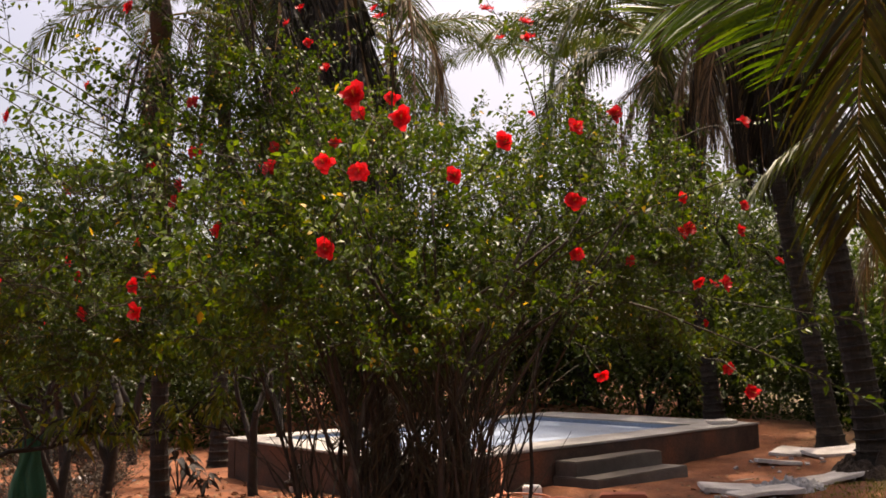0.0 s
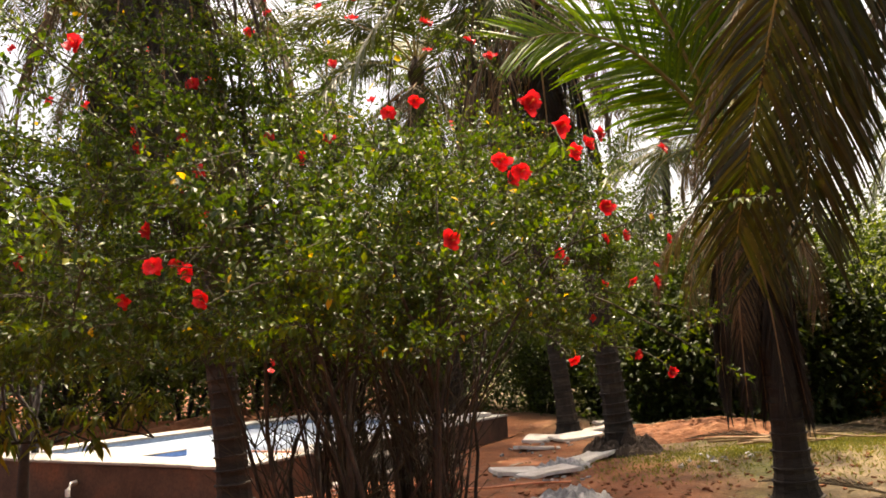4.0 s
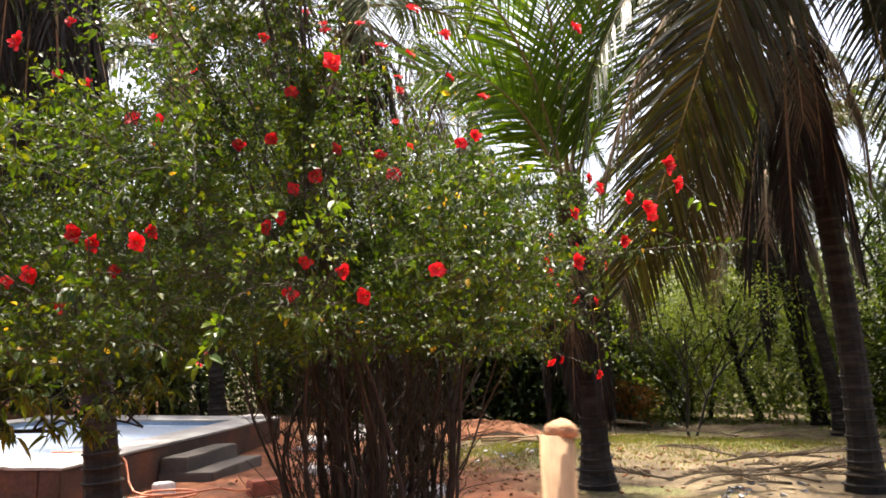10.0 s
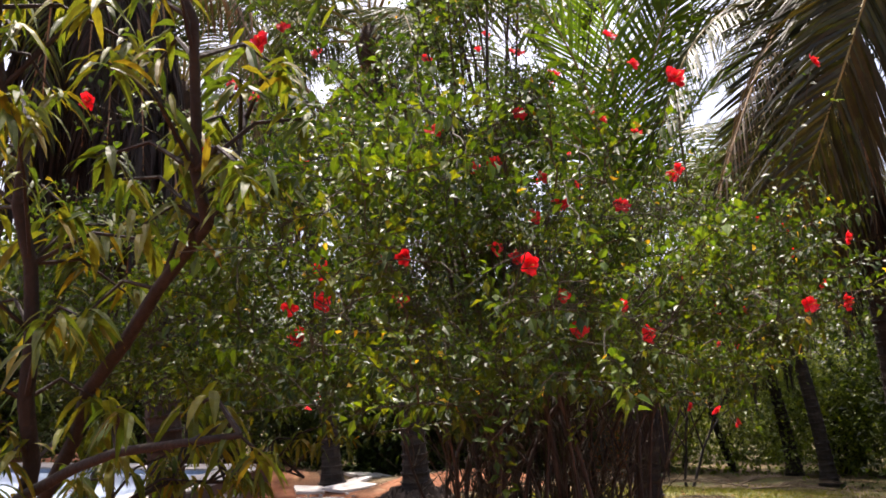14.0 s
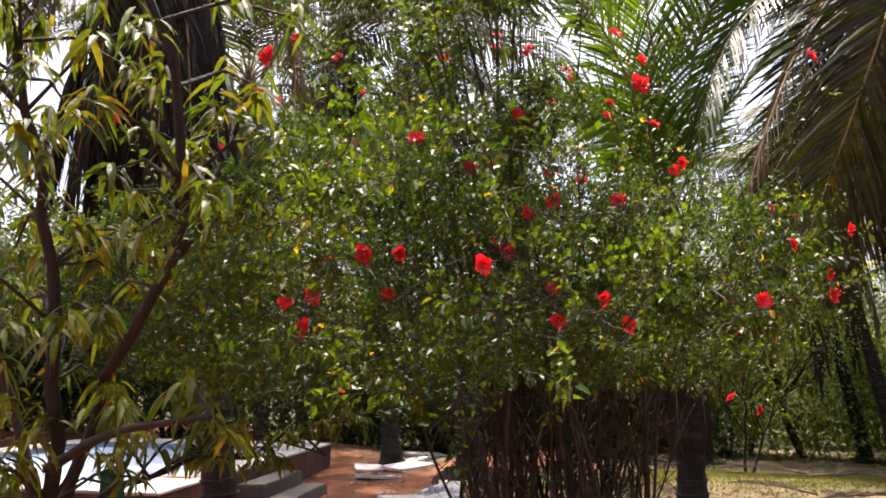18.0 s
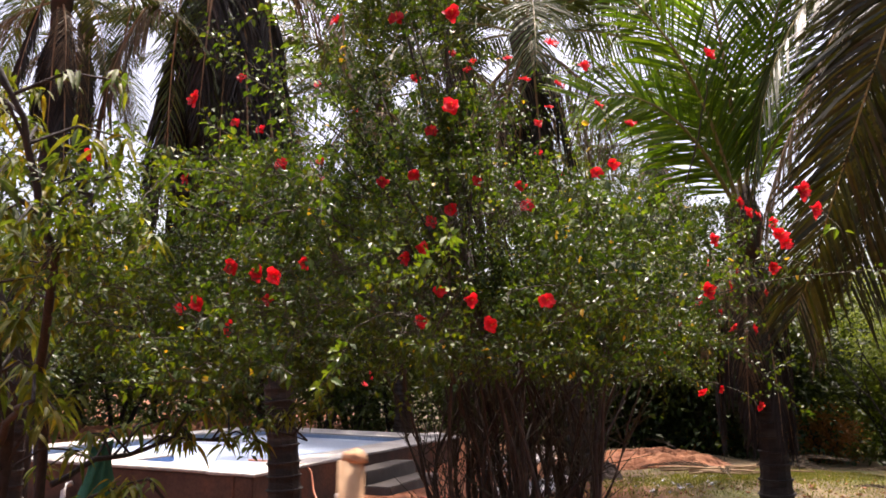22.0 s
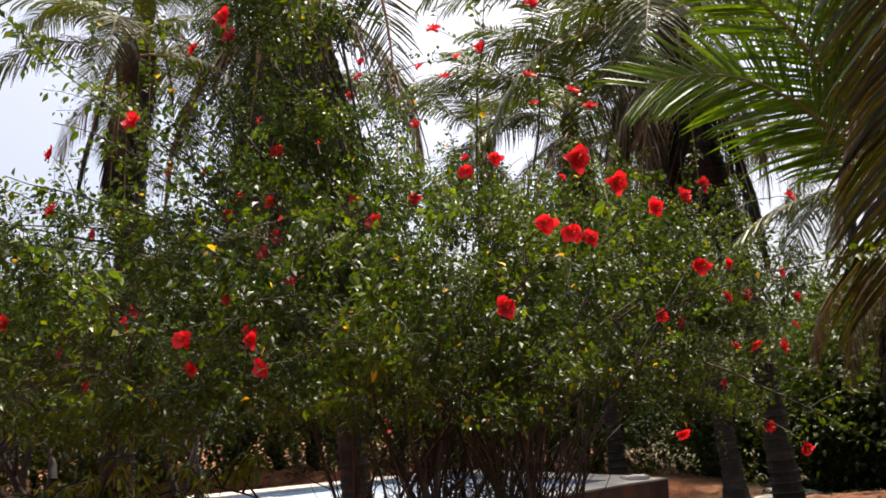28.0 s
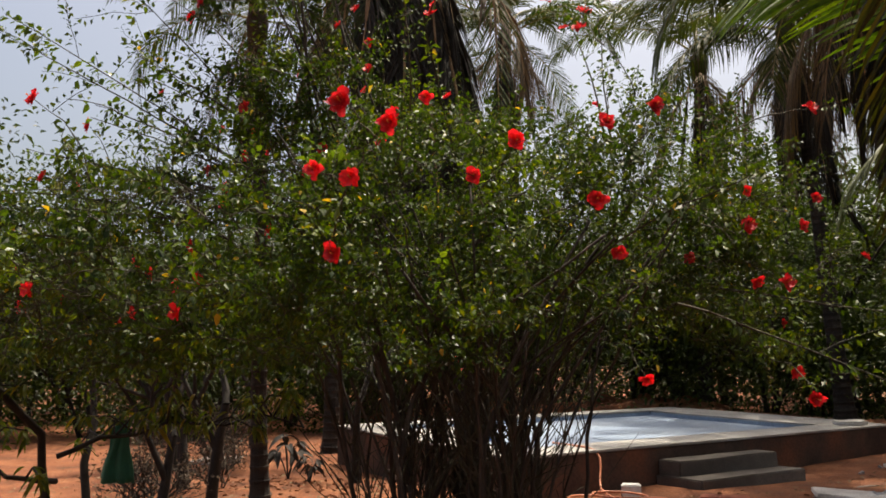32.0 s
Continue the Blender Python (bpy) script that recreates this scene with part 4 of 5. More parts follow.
def leafy_tree(seed, tall, spread, depth, leaf_mat, bark, leaf, per_tip, clump, stems=1, label="", category="tree", name="grove_tree", skirts=0, thick=0.02):
    rng, nr = random.Random(seed), np.random.default_rng(seed)
    tree = thing(name, label, category)
    out, tips = [], []
    for s in range(stems):
        a = s * 2.4 + seed
        d = Vector((math.cos(a), math.sin(a), 0)) * (0.32 if stems > 1 else 0.05) + Vector((0, 0, 1))
        branching(rng, Vector((0.06 * math.cos(a) * (stems > 1), 0.06 * math.sin(a) * (stems > 1), -0.1)), d, tall * 0.36, tall * thick / math.sqrt(stems) + 0.012, depth, out, tips, spread)
    heavy = sorted(range(len(out)), key=lambda i: -out[i][1][0])[:stems]
    for i in heavy:
        part("trunk", mesh_of("trunk", *tube(*out[i], False), bark, True), None, tree)
    v, f = joined([tube(*q, False) for i, q in enumerate(out) if i not in heavy])
    tagged(part("branch_mass", mesh_of("branch_mass", v, f, bark, True), None, tree), kind="stuff")
    base, way = [], []
    for a, b in tips + [(Vector(), Vector((rng.gauss(0, tall * 0.2), rng.gauss(0, tall * 0.2), rng.uniform(0.03, 0.5) * tall))) for _ in range(skirts)]:
        c = np.array(b)[None] + nr.normal(0, clump, (per_tip, 3)) * np.array([1, 1, 0.7])
        base.append(c)
        way.append(unit(c - np.array(b)[None] + np.array([0, 0, 0.1]) + nr.normal(0, clump * 0.8, (per_tip, 3))))
    base, way = np.concatenate(base), np.concatenate(way)
    base[:, 2] = np.maximum(base[:, 2], 0.05)
    L = leaf * nr.uniform(0.6, 1.3, len(base))
    part("crown", leaf_mesh("crown", base, way, L, L * 0.5, leaf_mat, nr, rows=FAR_LEAF), None, tree)
    return tree


def plant(tree, spots):
    for i, (x, y, turn, s) in enumerate(spots):
        m = pose(x, y, height(x, y) - 0.03, 0, 0, turn) @ Matrix.Scale(s, 4)
        if i == 0:
            tree.matrix_basis = m
        else:
            copy_thing(tree, m).matrix_basis = m


def build_grove():
    pr = random.Random(11)
    kinds = [
        leafy_tree(21, 5.5, 0.75, 3, M_TREE, M_MANGO_BARK, 0.13, 95, 0.42, 1, "dense dark green tree of the surrounding grove", skirts=22),
        leafy_tree(22, 4.2, 0.8, 3, M_TREE, M_MANGO_BARK, 0.12, 75, 0.36, 3, "dark green many-stemmed grove shrub", "shrub", "grove_shrub", skirts=26),
        leafy_tree(23, 4.6, 0.8, 3, M_TREE_LIGHT, M_MANGO_BARK, 0.11, 70, 0.38, 2, "light green young tree on dry ground", skirts=70),
        leafy_tree(24, 3.4, 0.85, 3, M_TREE_LIGHT, M_MANGO_BARK, 0.1, 60, 0.3, 4, "light green many-stemmed shrub", "shrub", "grove_shrub", skirts=90),
    ]
    spots = [[], [], [], []]
    for ring, (r, n) in enumerate(((22, 36), (28, 30), (37, 22), (52, 14))):
        for i in range(n):
            a = radians(-75 + 160 * (i + pr.uniform(-0.35, 0.35)) / n)
            x, y = -math.sin(a) * r * pr.uniform(0.95, 1.06), math.cos(a) * r * pr.uniform(0.95, 1.06)
            light = x > 7
            k = pr.choice((2, 3, 2)) if light and pr.random() < 0.8 else pr.choice((0, 1, 1))
            spots[k].append((x, y, pr.uniform(0, 360), pr.uniform(0.9, 1.35) * (1.0 + 0.28 * ring) * (1.2 if x < 4 else 1.0)))
    spots[0] += [(19, 12, 0, 1.5), (21, 9.5, 80, 1.6), (18, 14.5, 160, 1.4), (23, 13, 240, 1.7), (20, 7, 30, 1.6), (17.5, 6, 300, 1.4), (24, 16, 120, 1.7)]
    for tree, s in zip(kinds, spots):
        plant(tree, s)


build_grove()


# ---- mango tree beside the shrub ----
def mango_tree():
    rng, nr = random.Random(8), np.random.default_rng(8)
    tree = thing("mango_tree", "young mango tree with dark forked stems and long drooping leaves", "tree", (-3.25, 4.3, -0.05))
    base, way, size = [], [], []

    def whorl(p, n, reach=0.092):
        for k in range(n):
            a = rng.uniform(0, 6.283)
            w = np.array([math.cos(a), math.sin(a), rng.uniform(-0.75, 0.25)])
            base.append(np.array(p) + nr.normal(0, 0.02, 3))
            way.append(unit(w))
            size.append(reach * rng.uniform(0.65, 1.25))

    def limb(points, r0, r1, name="limb"):
        pts = [Vector(p) for p in points]
        fine = []
        for i in range(len(pts) - 1):
            for s in (0, 0.33, 0.66):
                fine.append(pts[i].lerp(pts[i + 1], s) + Vector((rng.gauss(0, 0.012), rng.gauss(0, 0.012), 0)))
        fine.append(pts[-1])
        n = len(fine) - 1
        part(name, mesh_of(name, *tube(fine, [r0 + (r1 - r0) * i / n for i in range(n + 1)], 7), M_MANGO_BARK, True), None, tree)
        return fine

    def sprays(fine, n, reach, start=3, leaves=13):
        for k in range(n):
            o = fine[rng.randint(start, len(fine) - 1)]
            a = rng.uniform(0, 6.283)
            e = o + Vector((math.cos(a), math.sin(a), rng.uniform(-0.25, 0.9))) * rng.uniform(0.3, 1.0) * reach
            m = (o + e) / 2 + Vector((0, 0, 0.06))
            twig.append(tube([o, m, e], [0.008, 0.006, 0.004], 5, False))
            whorl(e, leaves)
            if rng.random() < 0.6:
                whorl(m, leaves // 2)

    twig = []
    a = limb([(0.02, 0, 0), (0.06, 0.02, 0.6), (0.02, -0.1, 1.2), (0.12, -0.6, 1.62), (0.26, -1.25, 2.05), (0.2, -1.4, 2.45), (0.08, -1.45, 2.72)], 0.034, 0.01, "stem")
    b = limb([(-0.12, -0.1, 0), (-0.1, -0.3, 0.7), (-0.05, -0.5, 1.4), (-0.1, -0.7, 2.0), (-0.2, -0.8, 2.5), (-0.32, -0.85, 2.85)], 0.038, 0.01, "stem")
    c = limb([(-0.02, 0.12, 0), (0.02, 0.3, 0.7), (-0.2, 0.5, 1.5), (-0.5, 0.6, 2.3), (-0.6, 0.6, 3.0)], 0.036, 0.01, "stem")
    d = limb([(0.05, 0.02, 1.05), (0.25, 0.2, 1.16), (0.4, 0.35, 1.17), (0.6, 0.42, 1.25), (0.9, 0.6, 1.22), (1.1, 0.72, 1.3), (1.4, 0.8, 1.2)], 0.018, 0.005)
    e = limb([(0.24, -1.2, 2.0), (0.36, -1.2, 2.25), (0.42, -1.1, 2.42)], 0.018, 0.008)
    f = limb([(-0.06, -0.47, 1.3), (0.1, -1.0, 1.45), (0.3, -1.5, 1.5)], 0.02, 0.008)
    g = limb([(0.06, 0.0, 0.9), (0.3, -0.5, 1.0), (0.7, -0.8, 1.05)], 0.02, 0.008)
    for fine, n, reach, s in ((a, 18, 0.4, 11), (b, 50, 0.45, 5), (c, 30, 0.42, 7), (d, 24, 0.36, 3), (e, 8, 0.3, 1), (f, 4, 0.3, 3), (g, 5, 0.3, 2)):
        sprays(fine, n, reach, s)
    v, q = joined(twig)
    tagged(part("twig_mass", mesh_of("twig_mass", v, q, M_MANGO_BARK), None, tree), kind="stuff")
    size = np.array(size)
    tagged(part("foliage", leaf_mesh("foliage", np.array(base), np.array(way), size, size * 0.25, M_MANGO, nr, 0.14, 0.75, 1.2, LONG_LEAF), None, tree, "long drooping leaves, some yellowed"), kind="stuff")


mango_tree()


def green_cloth():
    pts, faces, n, m = [], [], 10, 10
    for j in range(m + 1):
        for i in range(n + 1):
            s, u = i / n, j / m
            w = 0.19 * (0.75 + 0.25 * min(1, u * 1.6))
            x = (s - 0.5) * w + 0.02 * math.sin(u * 5 + s * 3)
            y = 0.025 * math.sin(s * 15 + u * 2) * (0.3 + u)
            pts.append((x, y, 0.05 * s * (1 - u) - 0.36 * u))
    for j in range(m):
        for i in range(n):
            k = j * (n + 1) + i
            faces.append((k, k + 1, k + n + 2, k + n + 1))
    me = mesh_of("green_cloth", pts, faces, M_GREEN_CLOTH, True)
    ob = new("green_cloth", me)
    ob.modifiers.new("thickness", "SOLIDIFY").thickness = 0.006
    ob.matrix_basis = pose(-3.02, 4.66, 1.16, 0, 0, 30)
    tagged(ob, "dark green cloth hung over a low mango branch", "cloth")


green_cloth()


# ---- stake near the path ----
def stake():
    ob = thing("wooden_stake", "light brown round wooden stake with a rounded cut top", "stake", (-2.123, 0.357, -0.1))
    h = 1.54
    part("shaft", mesh_of("shaft", *tube([(0.004 * math.sin(i), 0.003 * math.cos(2 * i), h * i / 12) for i in range(13)], [0.0118 - 0.0008 * i / 12 for i in range(13)], 12), M_WOOD, True), None, ob)
    cap = [(0, 0, h - 0.001), (0.0004, 0, h + 0.003), (0.0008, 0.0005, h + 0.006), (0.0012, 0.0005, h + 0.008), (0.0005, 0, h + 0.009)]
    part("top", mesh_of("top", *tube(cap, [0.0111, 0.0108, 0.0094, 0.006, 0.002], 12), M_WOOD_END, True), None, ob, "frayed reddish cut end")


stake()


# ---- clutter on the ground ----
def crumpled(name, label, category, x, y, lx, ly, lz, turn, mat, seed, n=34):
    verts, faces = [], []
    for j in range(n + 1):
        for i in range(n + 1):
            u, v = i / n * 2 - 1, j / n * 2 - 1
            r = min(1.0, max(abs(u), abs(v)) ** 2 * 0.5 + (u * u + v * v) * 0.5)
            edge = 1 + 0.22 * noise.noise(Vector((u * 2, v * 2, seed)))
            fold = abs(noise.noise(Vector((u * 2.6, v * 3.4, seed + 5)))) + 0.5 * abs(noise.noise(Vector((u * 6, v * 7, seed + 9))))
            px, py = u * lx * edge / 2, v * ly * edge / 2
            c, d = math.cos(radians(turn)), math.sin(radians(turn))
            lie = height(x + c * px - d * py, y + d * px + c * py) - height(x, y)
            verts.append((px, py, lie - 0.02 + max(0.0, (1 - r)) ** 0.5 * lz * (0.35 + fold)))
    for j in range(n):
        for i in range(n):
            k = j * (n + 1) + i
            faces.append((k, k + 1, k + n + 2, k + n + 1))
    ob = new(name, mesh_of(name, verts, faces, mat))
    ob.matrix_basis = pose(x, y, height(x, y) + 0.005, 0, 0, turn)
    return tagged(ob, label, category)


crumpled("tarpaulin", "crumpled grey plastic sheet lying on red earth", "tarpaulin", 1.38, 8.45, 0.95, 0.6, 0.22, 15, M_TARP, 3)
crumpled("tarpaulin", "pale grey sheeting in a low heap by the palm", "tarpaulin", 1.9, 11.3, 1.0, 0.7, 0.16, 50, M_TARP, 8)
crumpled("soil_mound", "low heap of fresh red earth", "soil", 4.7, 13.6, 3.2, 1.6, 0.17, -10, M_SOIL_HEAP, 12)
crumpled("soil_mound", "low heap of fresh red earth behind the pool", "soil", -7.6, 19.4, 5.0, 2.0, 0.55, 30, M_SOIL_HEAP, 14)
crumpled("soil_mound", "low heap of fresh red earth behind the pool", "soil", -3.6, 20.8, 6.0, 2.2, 0.5, 40, M_SOIL_HEAP, 15)
crumpled("husk_mound", "dark heap of husk round the palm foot", "husk", 3.12, 12.5, 1.15, 1.1, 0.36, 0, M_DARK_HUSK, 16)


def slab_pieces():
    pr = random.Random(4)
    pieces = [(2.35, 11.9, 1.1, 0.5, 40), (1.6, 10.7, 0.8, 0.4, 25), (2.7, 12.4, 0.7, 0.45, 60), (1.2, 10.9, 0.6, 0.35, 10), (2.9, 14.6, 0.9, 0.5, 20), (2.3, 15.0, 0.8, 0.5, 70), (3.4, 15.4, 0.6, 0.4, 35), (2.0, 13.9, 0.6, 0.35, 5), (4.2, 16.5, 0.9, 0.45, 12)]
    for x, y, a, b, t in pieces:
        ob = new("stone_slab")
        bm = box_bm((a, b, 0.05), 0.008, 0.03, 3)
        me = bpy.data.meshes.new("stone_slab")
        bm.to_mesh(me)
        bm.free()
        me.materials.append(M_SLAB)
        bpy.data.objects.remove(ob)
        ob = new("stone_slab", me)
        ob.matrix_basis = pose(x, y, height(x, y) + 0.04, pr.uniform(-6, 6), pr.uniform(-6, 6), t)
        tagged(ob, "broken pale stone slab lying on red earth", "slab", "slabs by the pool")


slab_pieces()


def solid(name, label, category, size, at, turn, mat, bevel=0.01, wobble=0.0, cuts=0, rx=0, ry=0, group=""):
    me = bpy.data.meshes.new(name)
    bm = box_bm(size, bevel, wobble, cuts)
    bm.to_mesh(me)
    bm.free()
    me.materials.append(mat)
    ob = new(name, me)
    ob.matrix_basis = pose(*at, rx, ry, turn)
    return tagged(ob, label, category, group)


solid("white_box", "small white block on the red earth by the hose", "box", (0.22, 0.2, 0.14), (-1.02, 10.35, 0.08), 15, M_WHITE, 0.015)
solid("brick_block", "red brick block half sunk in earth", "brick", (0.5, 0.26, 0.2), (0.1, 9.75, 0.06), 5, M_BRICK, 0.015, 0.01, 2)
for sx, sy, rz in ((0.55, 0.12, 20), (0.45, 0.3, 42), (0.4, 0.1, 60)):
    p = pool_place(LONG - 0.35 - sy, 0.25 + sx * 0.2, RIM + 0.035)
    solid("cement_scrap", "pale scrap of stone lying on the pool rim", "scrap", (sx, sy + 0.1, 0.06), p, POOL_TURN + rz, M_SLAB, 0.01, 0.01, 2, group="scraps on the rim")


def hose():
    pts = []
    a = pool_place(1.35, 0.9, RIM + 0.02)
    b = pool_place(1.3, -0.03, RIM + 0.015)
    pts += [Vector(a), (Vector(a) + Vector(b)) / 2, Vector(b), Vector(pool_place(1.27, -0.1, 0.3)), Vector(pool_place(1.1, -0.22, 0.06))]
    c = Vector(pool_place(0.7, -0.55, 0.03))
    for k in range(26):
        w = k / 25 * 11 + 1.0
        pts.append(c + Vector((0.38 * math.cos(w) + 0.02 * k, 0.3 * math.sin(w), 0.004 * k)))
    for k in range(1, 14):
        pts.append(pts[-1] + Vector((0.17, 0.06 * math.sin(k * 0.9), 0)) if k > 1 else pts[-1] + Vector((0.2, 0, -0.06)))
    fine = []
    for i in range(len(pts) - 1):
        fine += [pts[i].lerp(pts[i + 1], s) for s in (0, 0.5)]
    fine = [fine[0]] + [(fine[i - 1] + fine[i] * 2 + fine[i + 1]) / 4 for i in range(1, len(fine) - 1)] + [fine[-1]]
    ob = new("garden_hose", mesh_of("garden_hose", *tube(fine, [0.014] * len(fine), 6), M_HOSE, True))
    tagged(ob, "orange garden hose coiled on earth and over the rim", "hose")


hose()


def pipe_stub():
    ob = thing("drain_pipe", "short white pipe stub at the pool wall", "pipe", pool_place(-0.14, 2.55, 0.0))
    part("pipe", mesh_of("pipe", *tube([(0, 0, -0.1), (0, 0, 0.24), (0.03, 0.05, 0.3), (0.07, 0.1, 0.31)], [0.032] * 4, 9), M_WHITE, True), None, ob)
    part("valve", mesh_of("valve", *tube([(-0.07, -0.06, 0.1), (0, 0, 0.11), (0.05, 0.05, 0.1)], [0.03, 0.06, 0.03], 8), M_DARK_HUSK, True), None, ob, "dark valve")


pipe_stub()


# ---- saplings and brush ----
def scatter_more():
    pr = random.Random(31)
    sap = leafy_tree(41, 4.4, 0.5, 3, M_TREE_LIGHT, M_MANGO_BARK, 0.08, 60, 0.3, 2, "slim sapling with dark forked stems and light leaves", "tree", "sapling", thick=0.007)
    plant(sap, [(9.1, 12.4, 20, 0.95), (14.0, 17.0, 80, 1.1), (11.8, 15.5, 200, 0.9), (16.5, 13.5, 140, 1.0), (12.6, 21.0, 10, 1.2)])
    thin = leafy_tree(42, 3.6, 0.55, 3, M_TREE, M_MANGO_BARK, 0.1, 40, 0.24, 1, "thin green sapling in front of the pool", "tree", "sapling")
    plant(thin, [(-4.79, 10.4, 0, 0.95), (-5.45, 12.2, 130, 0.9), (-5.2, 8.0, 60, 1.0), (-6.6, 9.0, 220, 1.05), (-8.2, 10.5, 300, 1.1), (-4.6, 6.6, 100, 0.8), (-9.5, 14.0, 40, 1.3)])
    rust = leafy_tree(43, 1.5, 0.8, 2, M_RUST_LEAF, M_MANGO_BARK, 0.1, 60, 0.22, 4, "rust-brown dry shrub at the edge of the clearing", "shrub", "dry_shrub", skirts=10)
    plant(rust, [(9.9, 15.6, 0, 1.0), (10.9, 16.6, 90, 0.8), (7.8, 16.6, 40, 0.7)])
    dark = leafy_tree(44, 2.8, 0.85, 3, M_TREE, M_MANGO_BARK, 0.1, 90, 0.3, 4, "dense dark undergrowth shrub in shade", "shrub", "dark_shrub", skirts=34)
    plant(dark, [(5.2, 17.6, 0, 1.0), (6.8, 17.0, 80, 0.95), (3.6, 19.6, 160, 1.05), (8.3, 18.0, 240, 0.9), (0.6, 22.0, 20, 1.1), (-2.6, 23.2, 100, 1.1), (-9.8, 17.6, 60, 1.0), (-12.0, 15.0, 140, 1.1), (4.9, 20.5, 33, 1.2), (7.0, 20.8, 170, 1.2), (6.1, 16.4, 50, 1.5), (7.4, 15.9, 110, 1.6), (8.6, 16.3, 200, 1.6), (9.6, 17.6, 290, 1.7), (6.6, 18.6, 10, 1.8), (8.2, 19.0, 75, 1.8), (14.5, 9.0, 15, 1.7), (15.5, 7.4, 95, 1.7), (13.6, 7.6, 215, 1.5), (16.5, 10.6, 155, 1.8), (12.8, 6.2, 60, 1.5), (17.0, 8.6, 265, 1.9), (14.2, 5.0, 130, 1.6)])
    dry = leafy_tree(45, 1.1, 0.9, 3, M_FALLEN, M_STEM, 0.05, 6, 0.1, 6, "grey twiggy dry shrub with few leaves", "shrub", "dry_shrub")
    plant(dry, [(-5.2, 6.9, 0, 1.0), (-5.8, 7.6, 120, 0.9), (-6.2, 9.2, 200, 0.7), (-8.35, 11.6, 40, 1.2), (-7.7, 11.1, 160, 1.0), (-8.9, 11.0, 250, 1.1), (-7.2, 10.4, 310, 0.8)])


scatter_more()


def brushwood():
    """Fallen dry fronds in flat piles by the short palm."""
    pr = random.Random(6)
    for x, y, n in ((5.1, 7.4, 7), (6.1, 7.3, 6), (6.9, 8.3, 4), (5.55, 12.0, 3), (8.4, 10.4, 4), (6.8, 13.6, 4)):
        for k in range(n):
            name, label, blade, stalk = FRONDS["flat"][k % 3]
            fx, fy = x + pr.gauss(0, 0.5), y + pr.gauss(0, 0.35)
            pile = thing("fallen_frond", "dry brown palm frond fallen on the ground", "frond", (fx, fy, height(fx, fy) + 0.05 + 0.02 * k), "fallen fronds", turn=pr.uniform(0, 360))
            m = Matrix.Diagonal((0.55, 0.5, 0.6, 1))
            part("blade", blade, None, pile, "", m)
            part("stalk", stalk, None, pile, "", m)


brushwood()


def litter():
    nr = np.random.default_rng(77)
    n = 9000
    x = nr.uniform(-10, 14, n)
    y = nr.uniform(4, 20, n)
    inside = ((x - POOL_N.x) * POOL_A.x + (y - POOL_N.y) * POOL_A.y > -0.1) & ((x - POOL_N.x) * POOL_A.x + (y - POOL_N.y) * POOL_A.y < LONG + 0.1) & ((x - POOL_N.x) * POOL_B.x + (y - POOL_N.y) * POOL_B.y > -1.0) & ((x - POOL_N.x) * POOL_B.x + (y - POOL_N.y) * POOL_B.y < WIDE + 0.1)
    x, y = x[~inside], y[~inside]
    z = np.array([height(a, b) for a, b in zip(x, y)]) + 0.012
    base = np.stack([x, y, z], 1)
    a = nr.uniform(0, 6.283, len(x))
    way = np.stack([np.cos(a), np.sin(a), nr.uniform(0.0, 0.35, len(x))], 1)
    L = nr.uniform(0.03, 0.1, len(x))
    ob = new("leaf_litter", leaf_mesh("leaf_litter", base, way, L, L * 0.45, M_LITTER, nr, 0.15, 0.02, 2.0, FAR_LEAF))
    tagged(ob, "scattered dry brown leaves on the earth", "leaf litter", kind="stuff")
    n = 26000
    x, y = nr.normal(0, 1, n), nr.normal(0, 1, n)
    spots = np.array([(3.9, 10.9, 0.9, 0.7), (5.6, 11.2, 1.2, 0.6), (7.4, 9.6, 1.3, 0.6), (9.4, 10.9, 1.4, 0.7), (6.4, 12.0, 1.0, 0.4)])
    k = nr.integers(0, len(spots), n)
    x, y = spots[k, 0] + x * spots[k, 2], spots[k, 1] + y * spots[k, 3]
    z = np.array([height(a, b) for a, b in zip(x, y)]) - 0.005
    way = np.stack([nr.normal(0, 0.5, n), nr.normal(0, 0.5, n), np.ones(n)], 1)
    L = nr.uniform(0.03, 0.09, n)
    ob = new("grass", leaf_mesh("grass", np.stack([x, y, z], 1), way, L, L * 0.16, M_GRASS, nr, 0.1, 0.15, 0.3, FAR_LEAF))
    tagged(ob, "short yellow-green grass in patches on dry earth", "grass", kind="stuff")


litter()


# ---- small things lying about ----
def withered_plant(x, y, turn, size):
    rng, nr = random.Random(int(x * 10)), np.random.default_rng(3)
    ob = thing("withered_plant", "dark withered plant with drooping broad leaves on red earth", "plant", (x, y, height(x, y) - 0.02), "withered plants", turn=turn)
    base, way = [], []
    for k in range(5):
        a = k * 1.3
        e = Vector((0.12 * math.cos(a), 0.12 * math.sin(a), 0.3 + 0.08 * (k % 3))) * size
        part("stem", mesh_of("stem", *tube([(0, 0, 0), e * 0.5 + Vector((0, 0, 0.05)), e], [0.012, 0.009, 0.005], 5), M_MANGO_BARK), None, ob)
        for j in range(4):
            base.append(np.array(e))
            way.append((math.cos(a + j - 1.5), math.sin(a + j - 1.5), rng.uniform(-0.6, 0.5)))
    part("foliage", leaf_mesh("foliage", np.array(base), np.array(way), nr.uniform(0.14, 0.24, len(base)) * size, 0.085 * size, M_SKIRT, nr, 0.2, 0.8, 1.0, LONG_LEAF), None, ob)


withered_plant(-5.95, 10.4, 0, 1.3)
withered_plant(-5.4, 10.15, 120, 0.8)


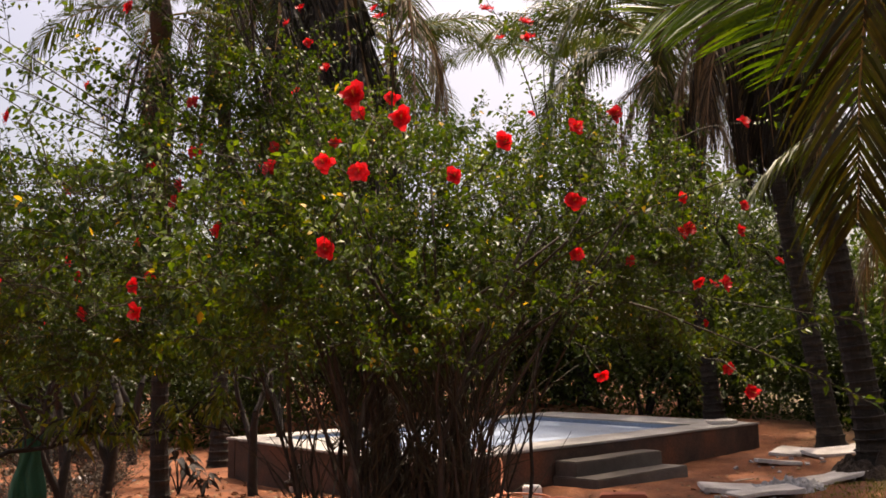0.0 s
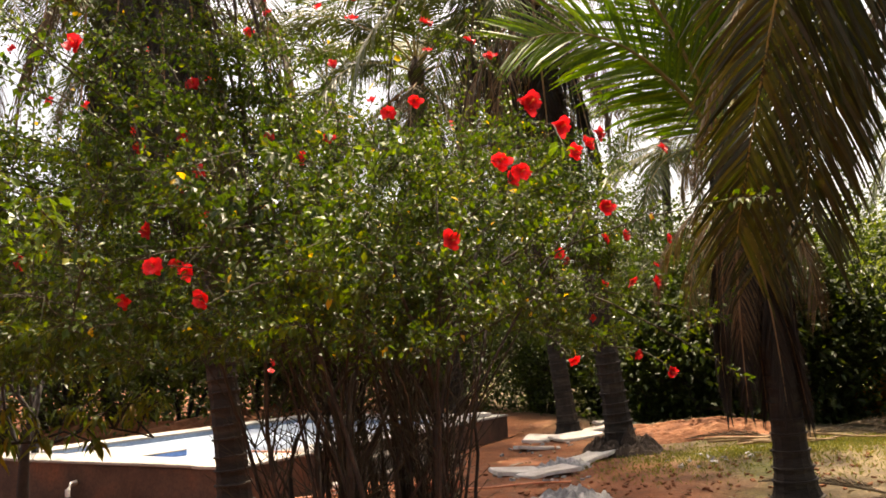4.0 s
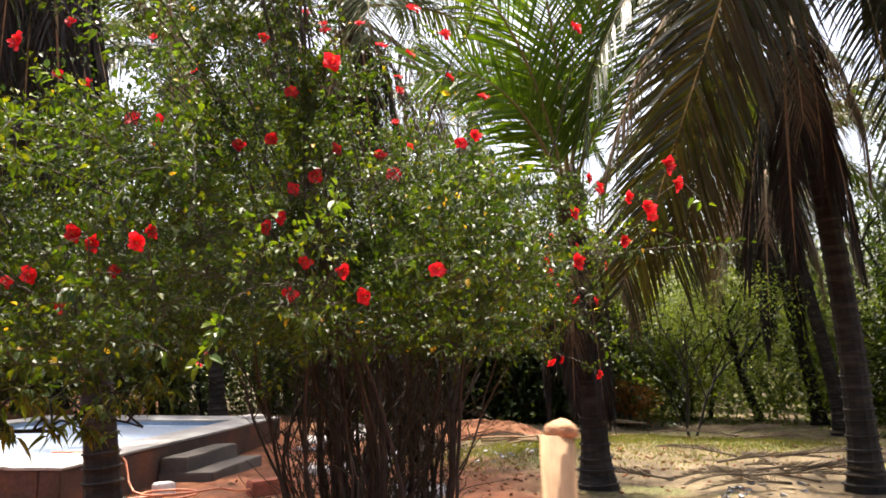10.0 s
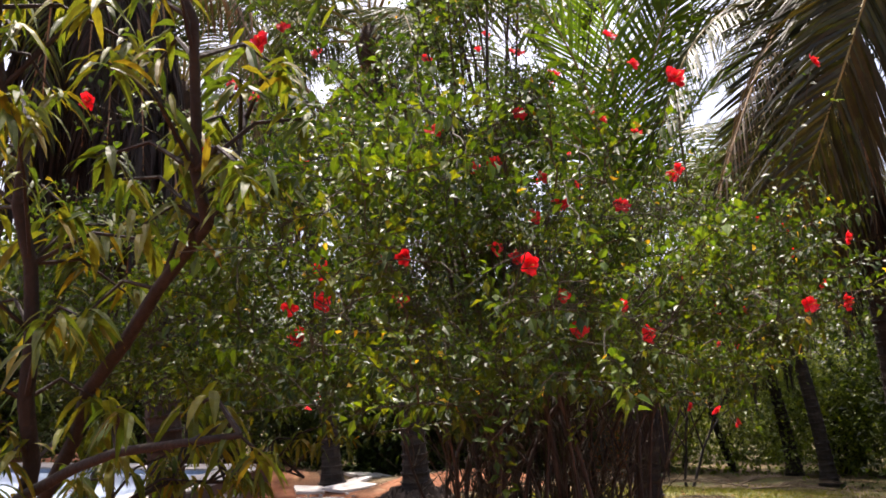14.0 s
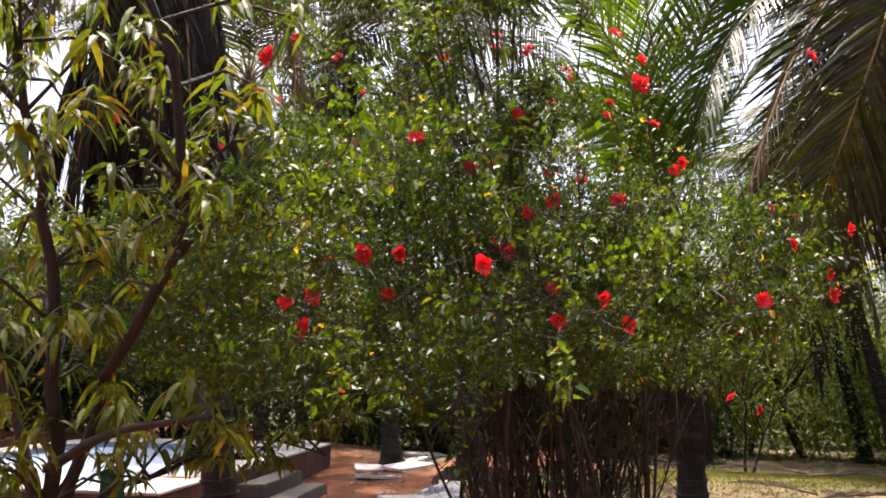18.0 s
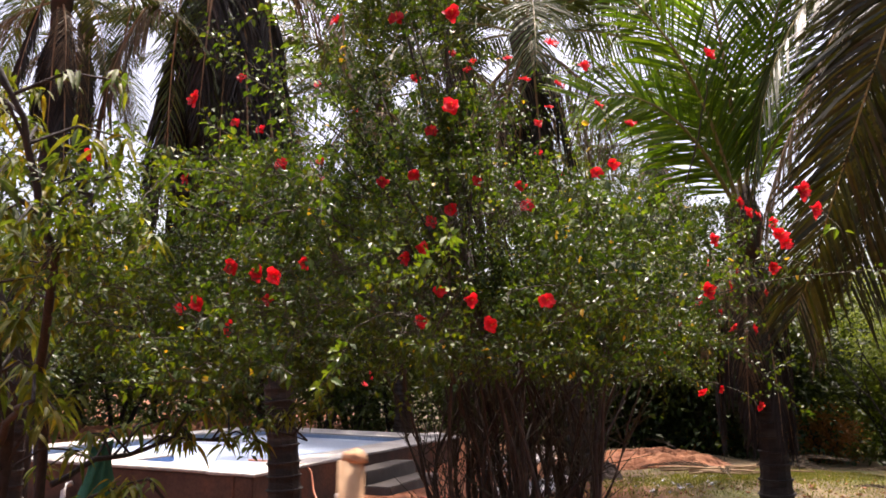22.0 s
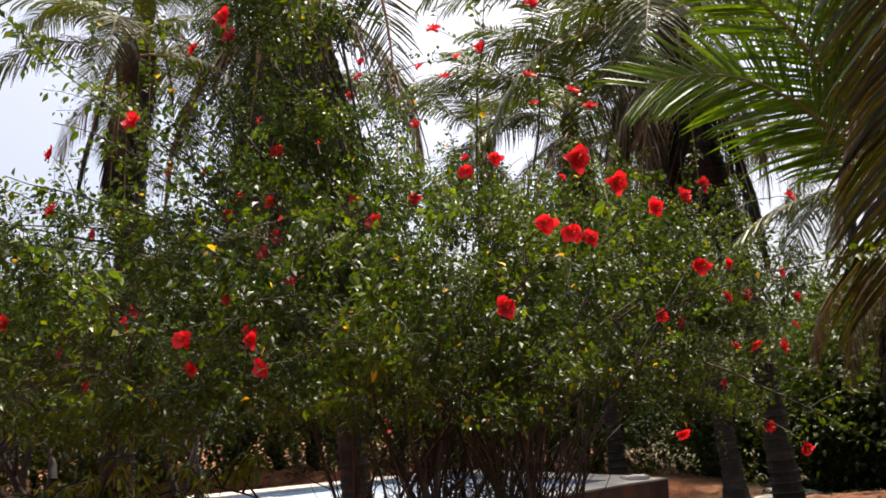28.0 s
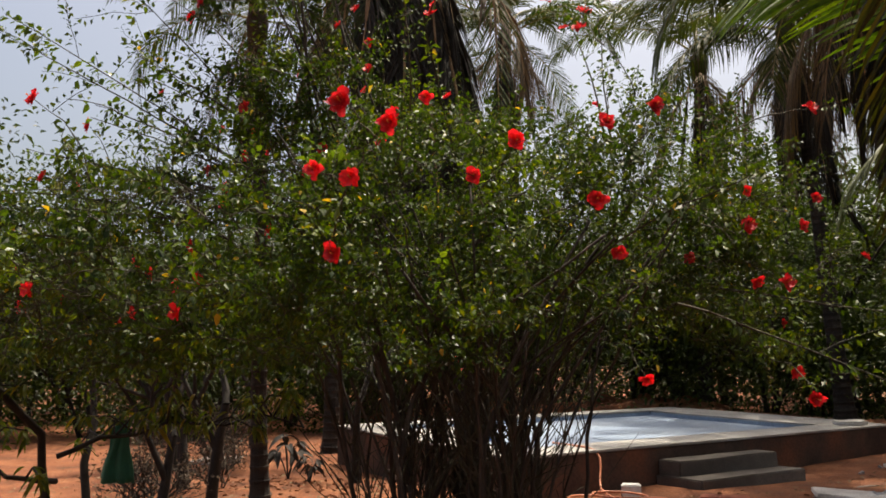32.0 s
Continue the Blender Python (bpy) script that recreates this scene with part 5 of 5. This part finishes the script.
def dry_sticks():
    pr = random.Random(19)
    for k in range(9):
        x, y = 5.55 + pr.gauss(0, 0.35), 12.0 + pr.gauss(0, 0.12)
        n = pr.uniform(0.9, 1.7)
        pts = [(n * (i / 6 - 0.5), 0.03 * math.sin(i * 1.3 + k), 0.015 * math.sin(i + k)) for i in range(7)]
        ob = new("dry_stick", mesh_of("dry_stick", *tube(pts, [0.022 - 0.0018 * i for i in range(7)], 6), M_RACHIS_DRY, True))
        ob.matrix_basis = pose(x, y, height(x, y) + 0.04 + 0.035 * (k // 3), 0, pr.uniform(-4, 4), pr.uniform(-18, 22))
        tagged(ob, "dry pale brown frond stalk in a low pile", "stick", "dry stick pile")


dry_sticks()


def rubble(name, label, spots, n, seed, mat, size):
    """Broken chips, strewn in patches."""
    pr = random.Random(seed)
    pieces = []
    for k in range(n):
        sx, sy, r = spots[k % len(spots)]
        x, y = sx + pr.gauss(0, r), sy + pr.gauss(0, r * 0.6)
        m = pose(x, y, height(x, y) + 0.01, pr.uniform(-25, 25), pr.uniform(-25, 25), pr.uniform(0, 360))
        a, b, c = (size * pr.uniform(0.4, 1.3) for _ in range(3))
        corners = [m @ Vector((sx2 * a / 2 * pr.uniform(0.6, 1.1), sy2 * b / 2 * pr.uniform(0.6, 1.1), sz2 * c * 0.22)) for sz2 in (-1, 1) for sx2, sy2 in ((-1, -1), (1, -1), (1, 1), (-1, 1))]
        pieces.append((corners, [(3, 2, 1, 0), (4, 5, 6, 7), (0, 1, 5, 4), (1, 2, 6, 5), (2, 3, 7, 6), (3, 0, 4, 7)]))
    v, f = joined(pieces)
    tagged(new(name, mesh_of(name, v, f, mat)), label, "rubble", kind="stuff")


rubble("rubble", "pale broken cement chips strewn on red earth", [(2.0, 14.0, 0.5), (4.5, 11.4, 0.35), (3.7, 10.5, 0.3), (1.3, 10.6, 0.4), (-8.3, 11.5, 0.3), (4.9, 6.9, 0.5)], 110, 41, M_TARP, 0.07)
rubble("pebbles", "small red-brown clods of earth", [(-3.0, 8.6, 1.2), (0.6, 9.0, 1.2), (3.5, 9.0, 1.5), (-5.5, 10.0, 1.0), (6.5, 9.5, 1.8)], 700, 42, M_SOIL_HEAP, 0.05)
solid("paper_sheet", "pale crumpled sheet lying on the earth", "sheet", (0.7, 0.4, 0.03), (-8.6, 12.0, height(-8.6, 12.0) + 0.02), 20, M_SLAB, 0.006, 0.05, 4)
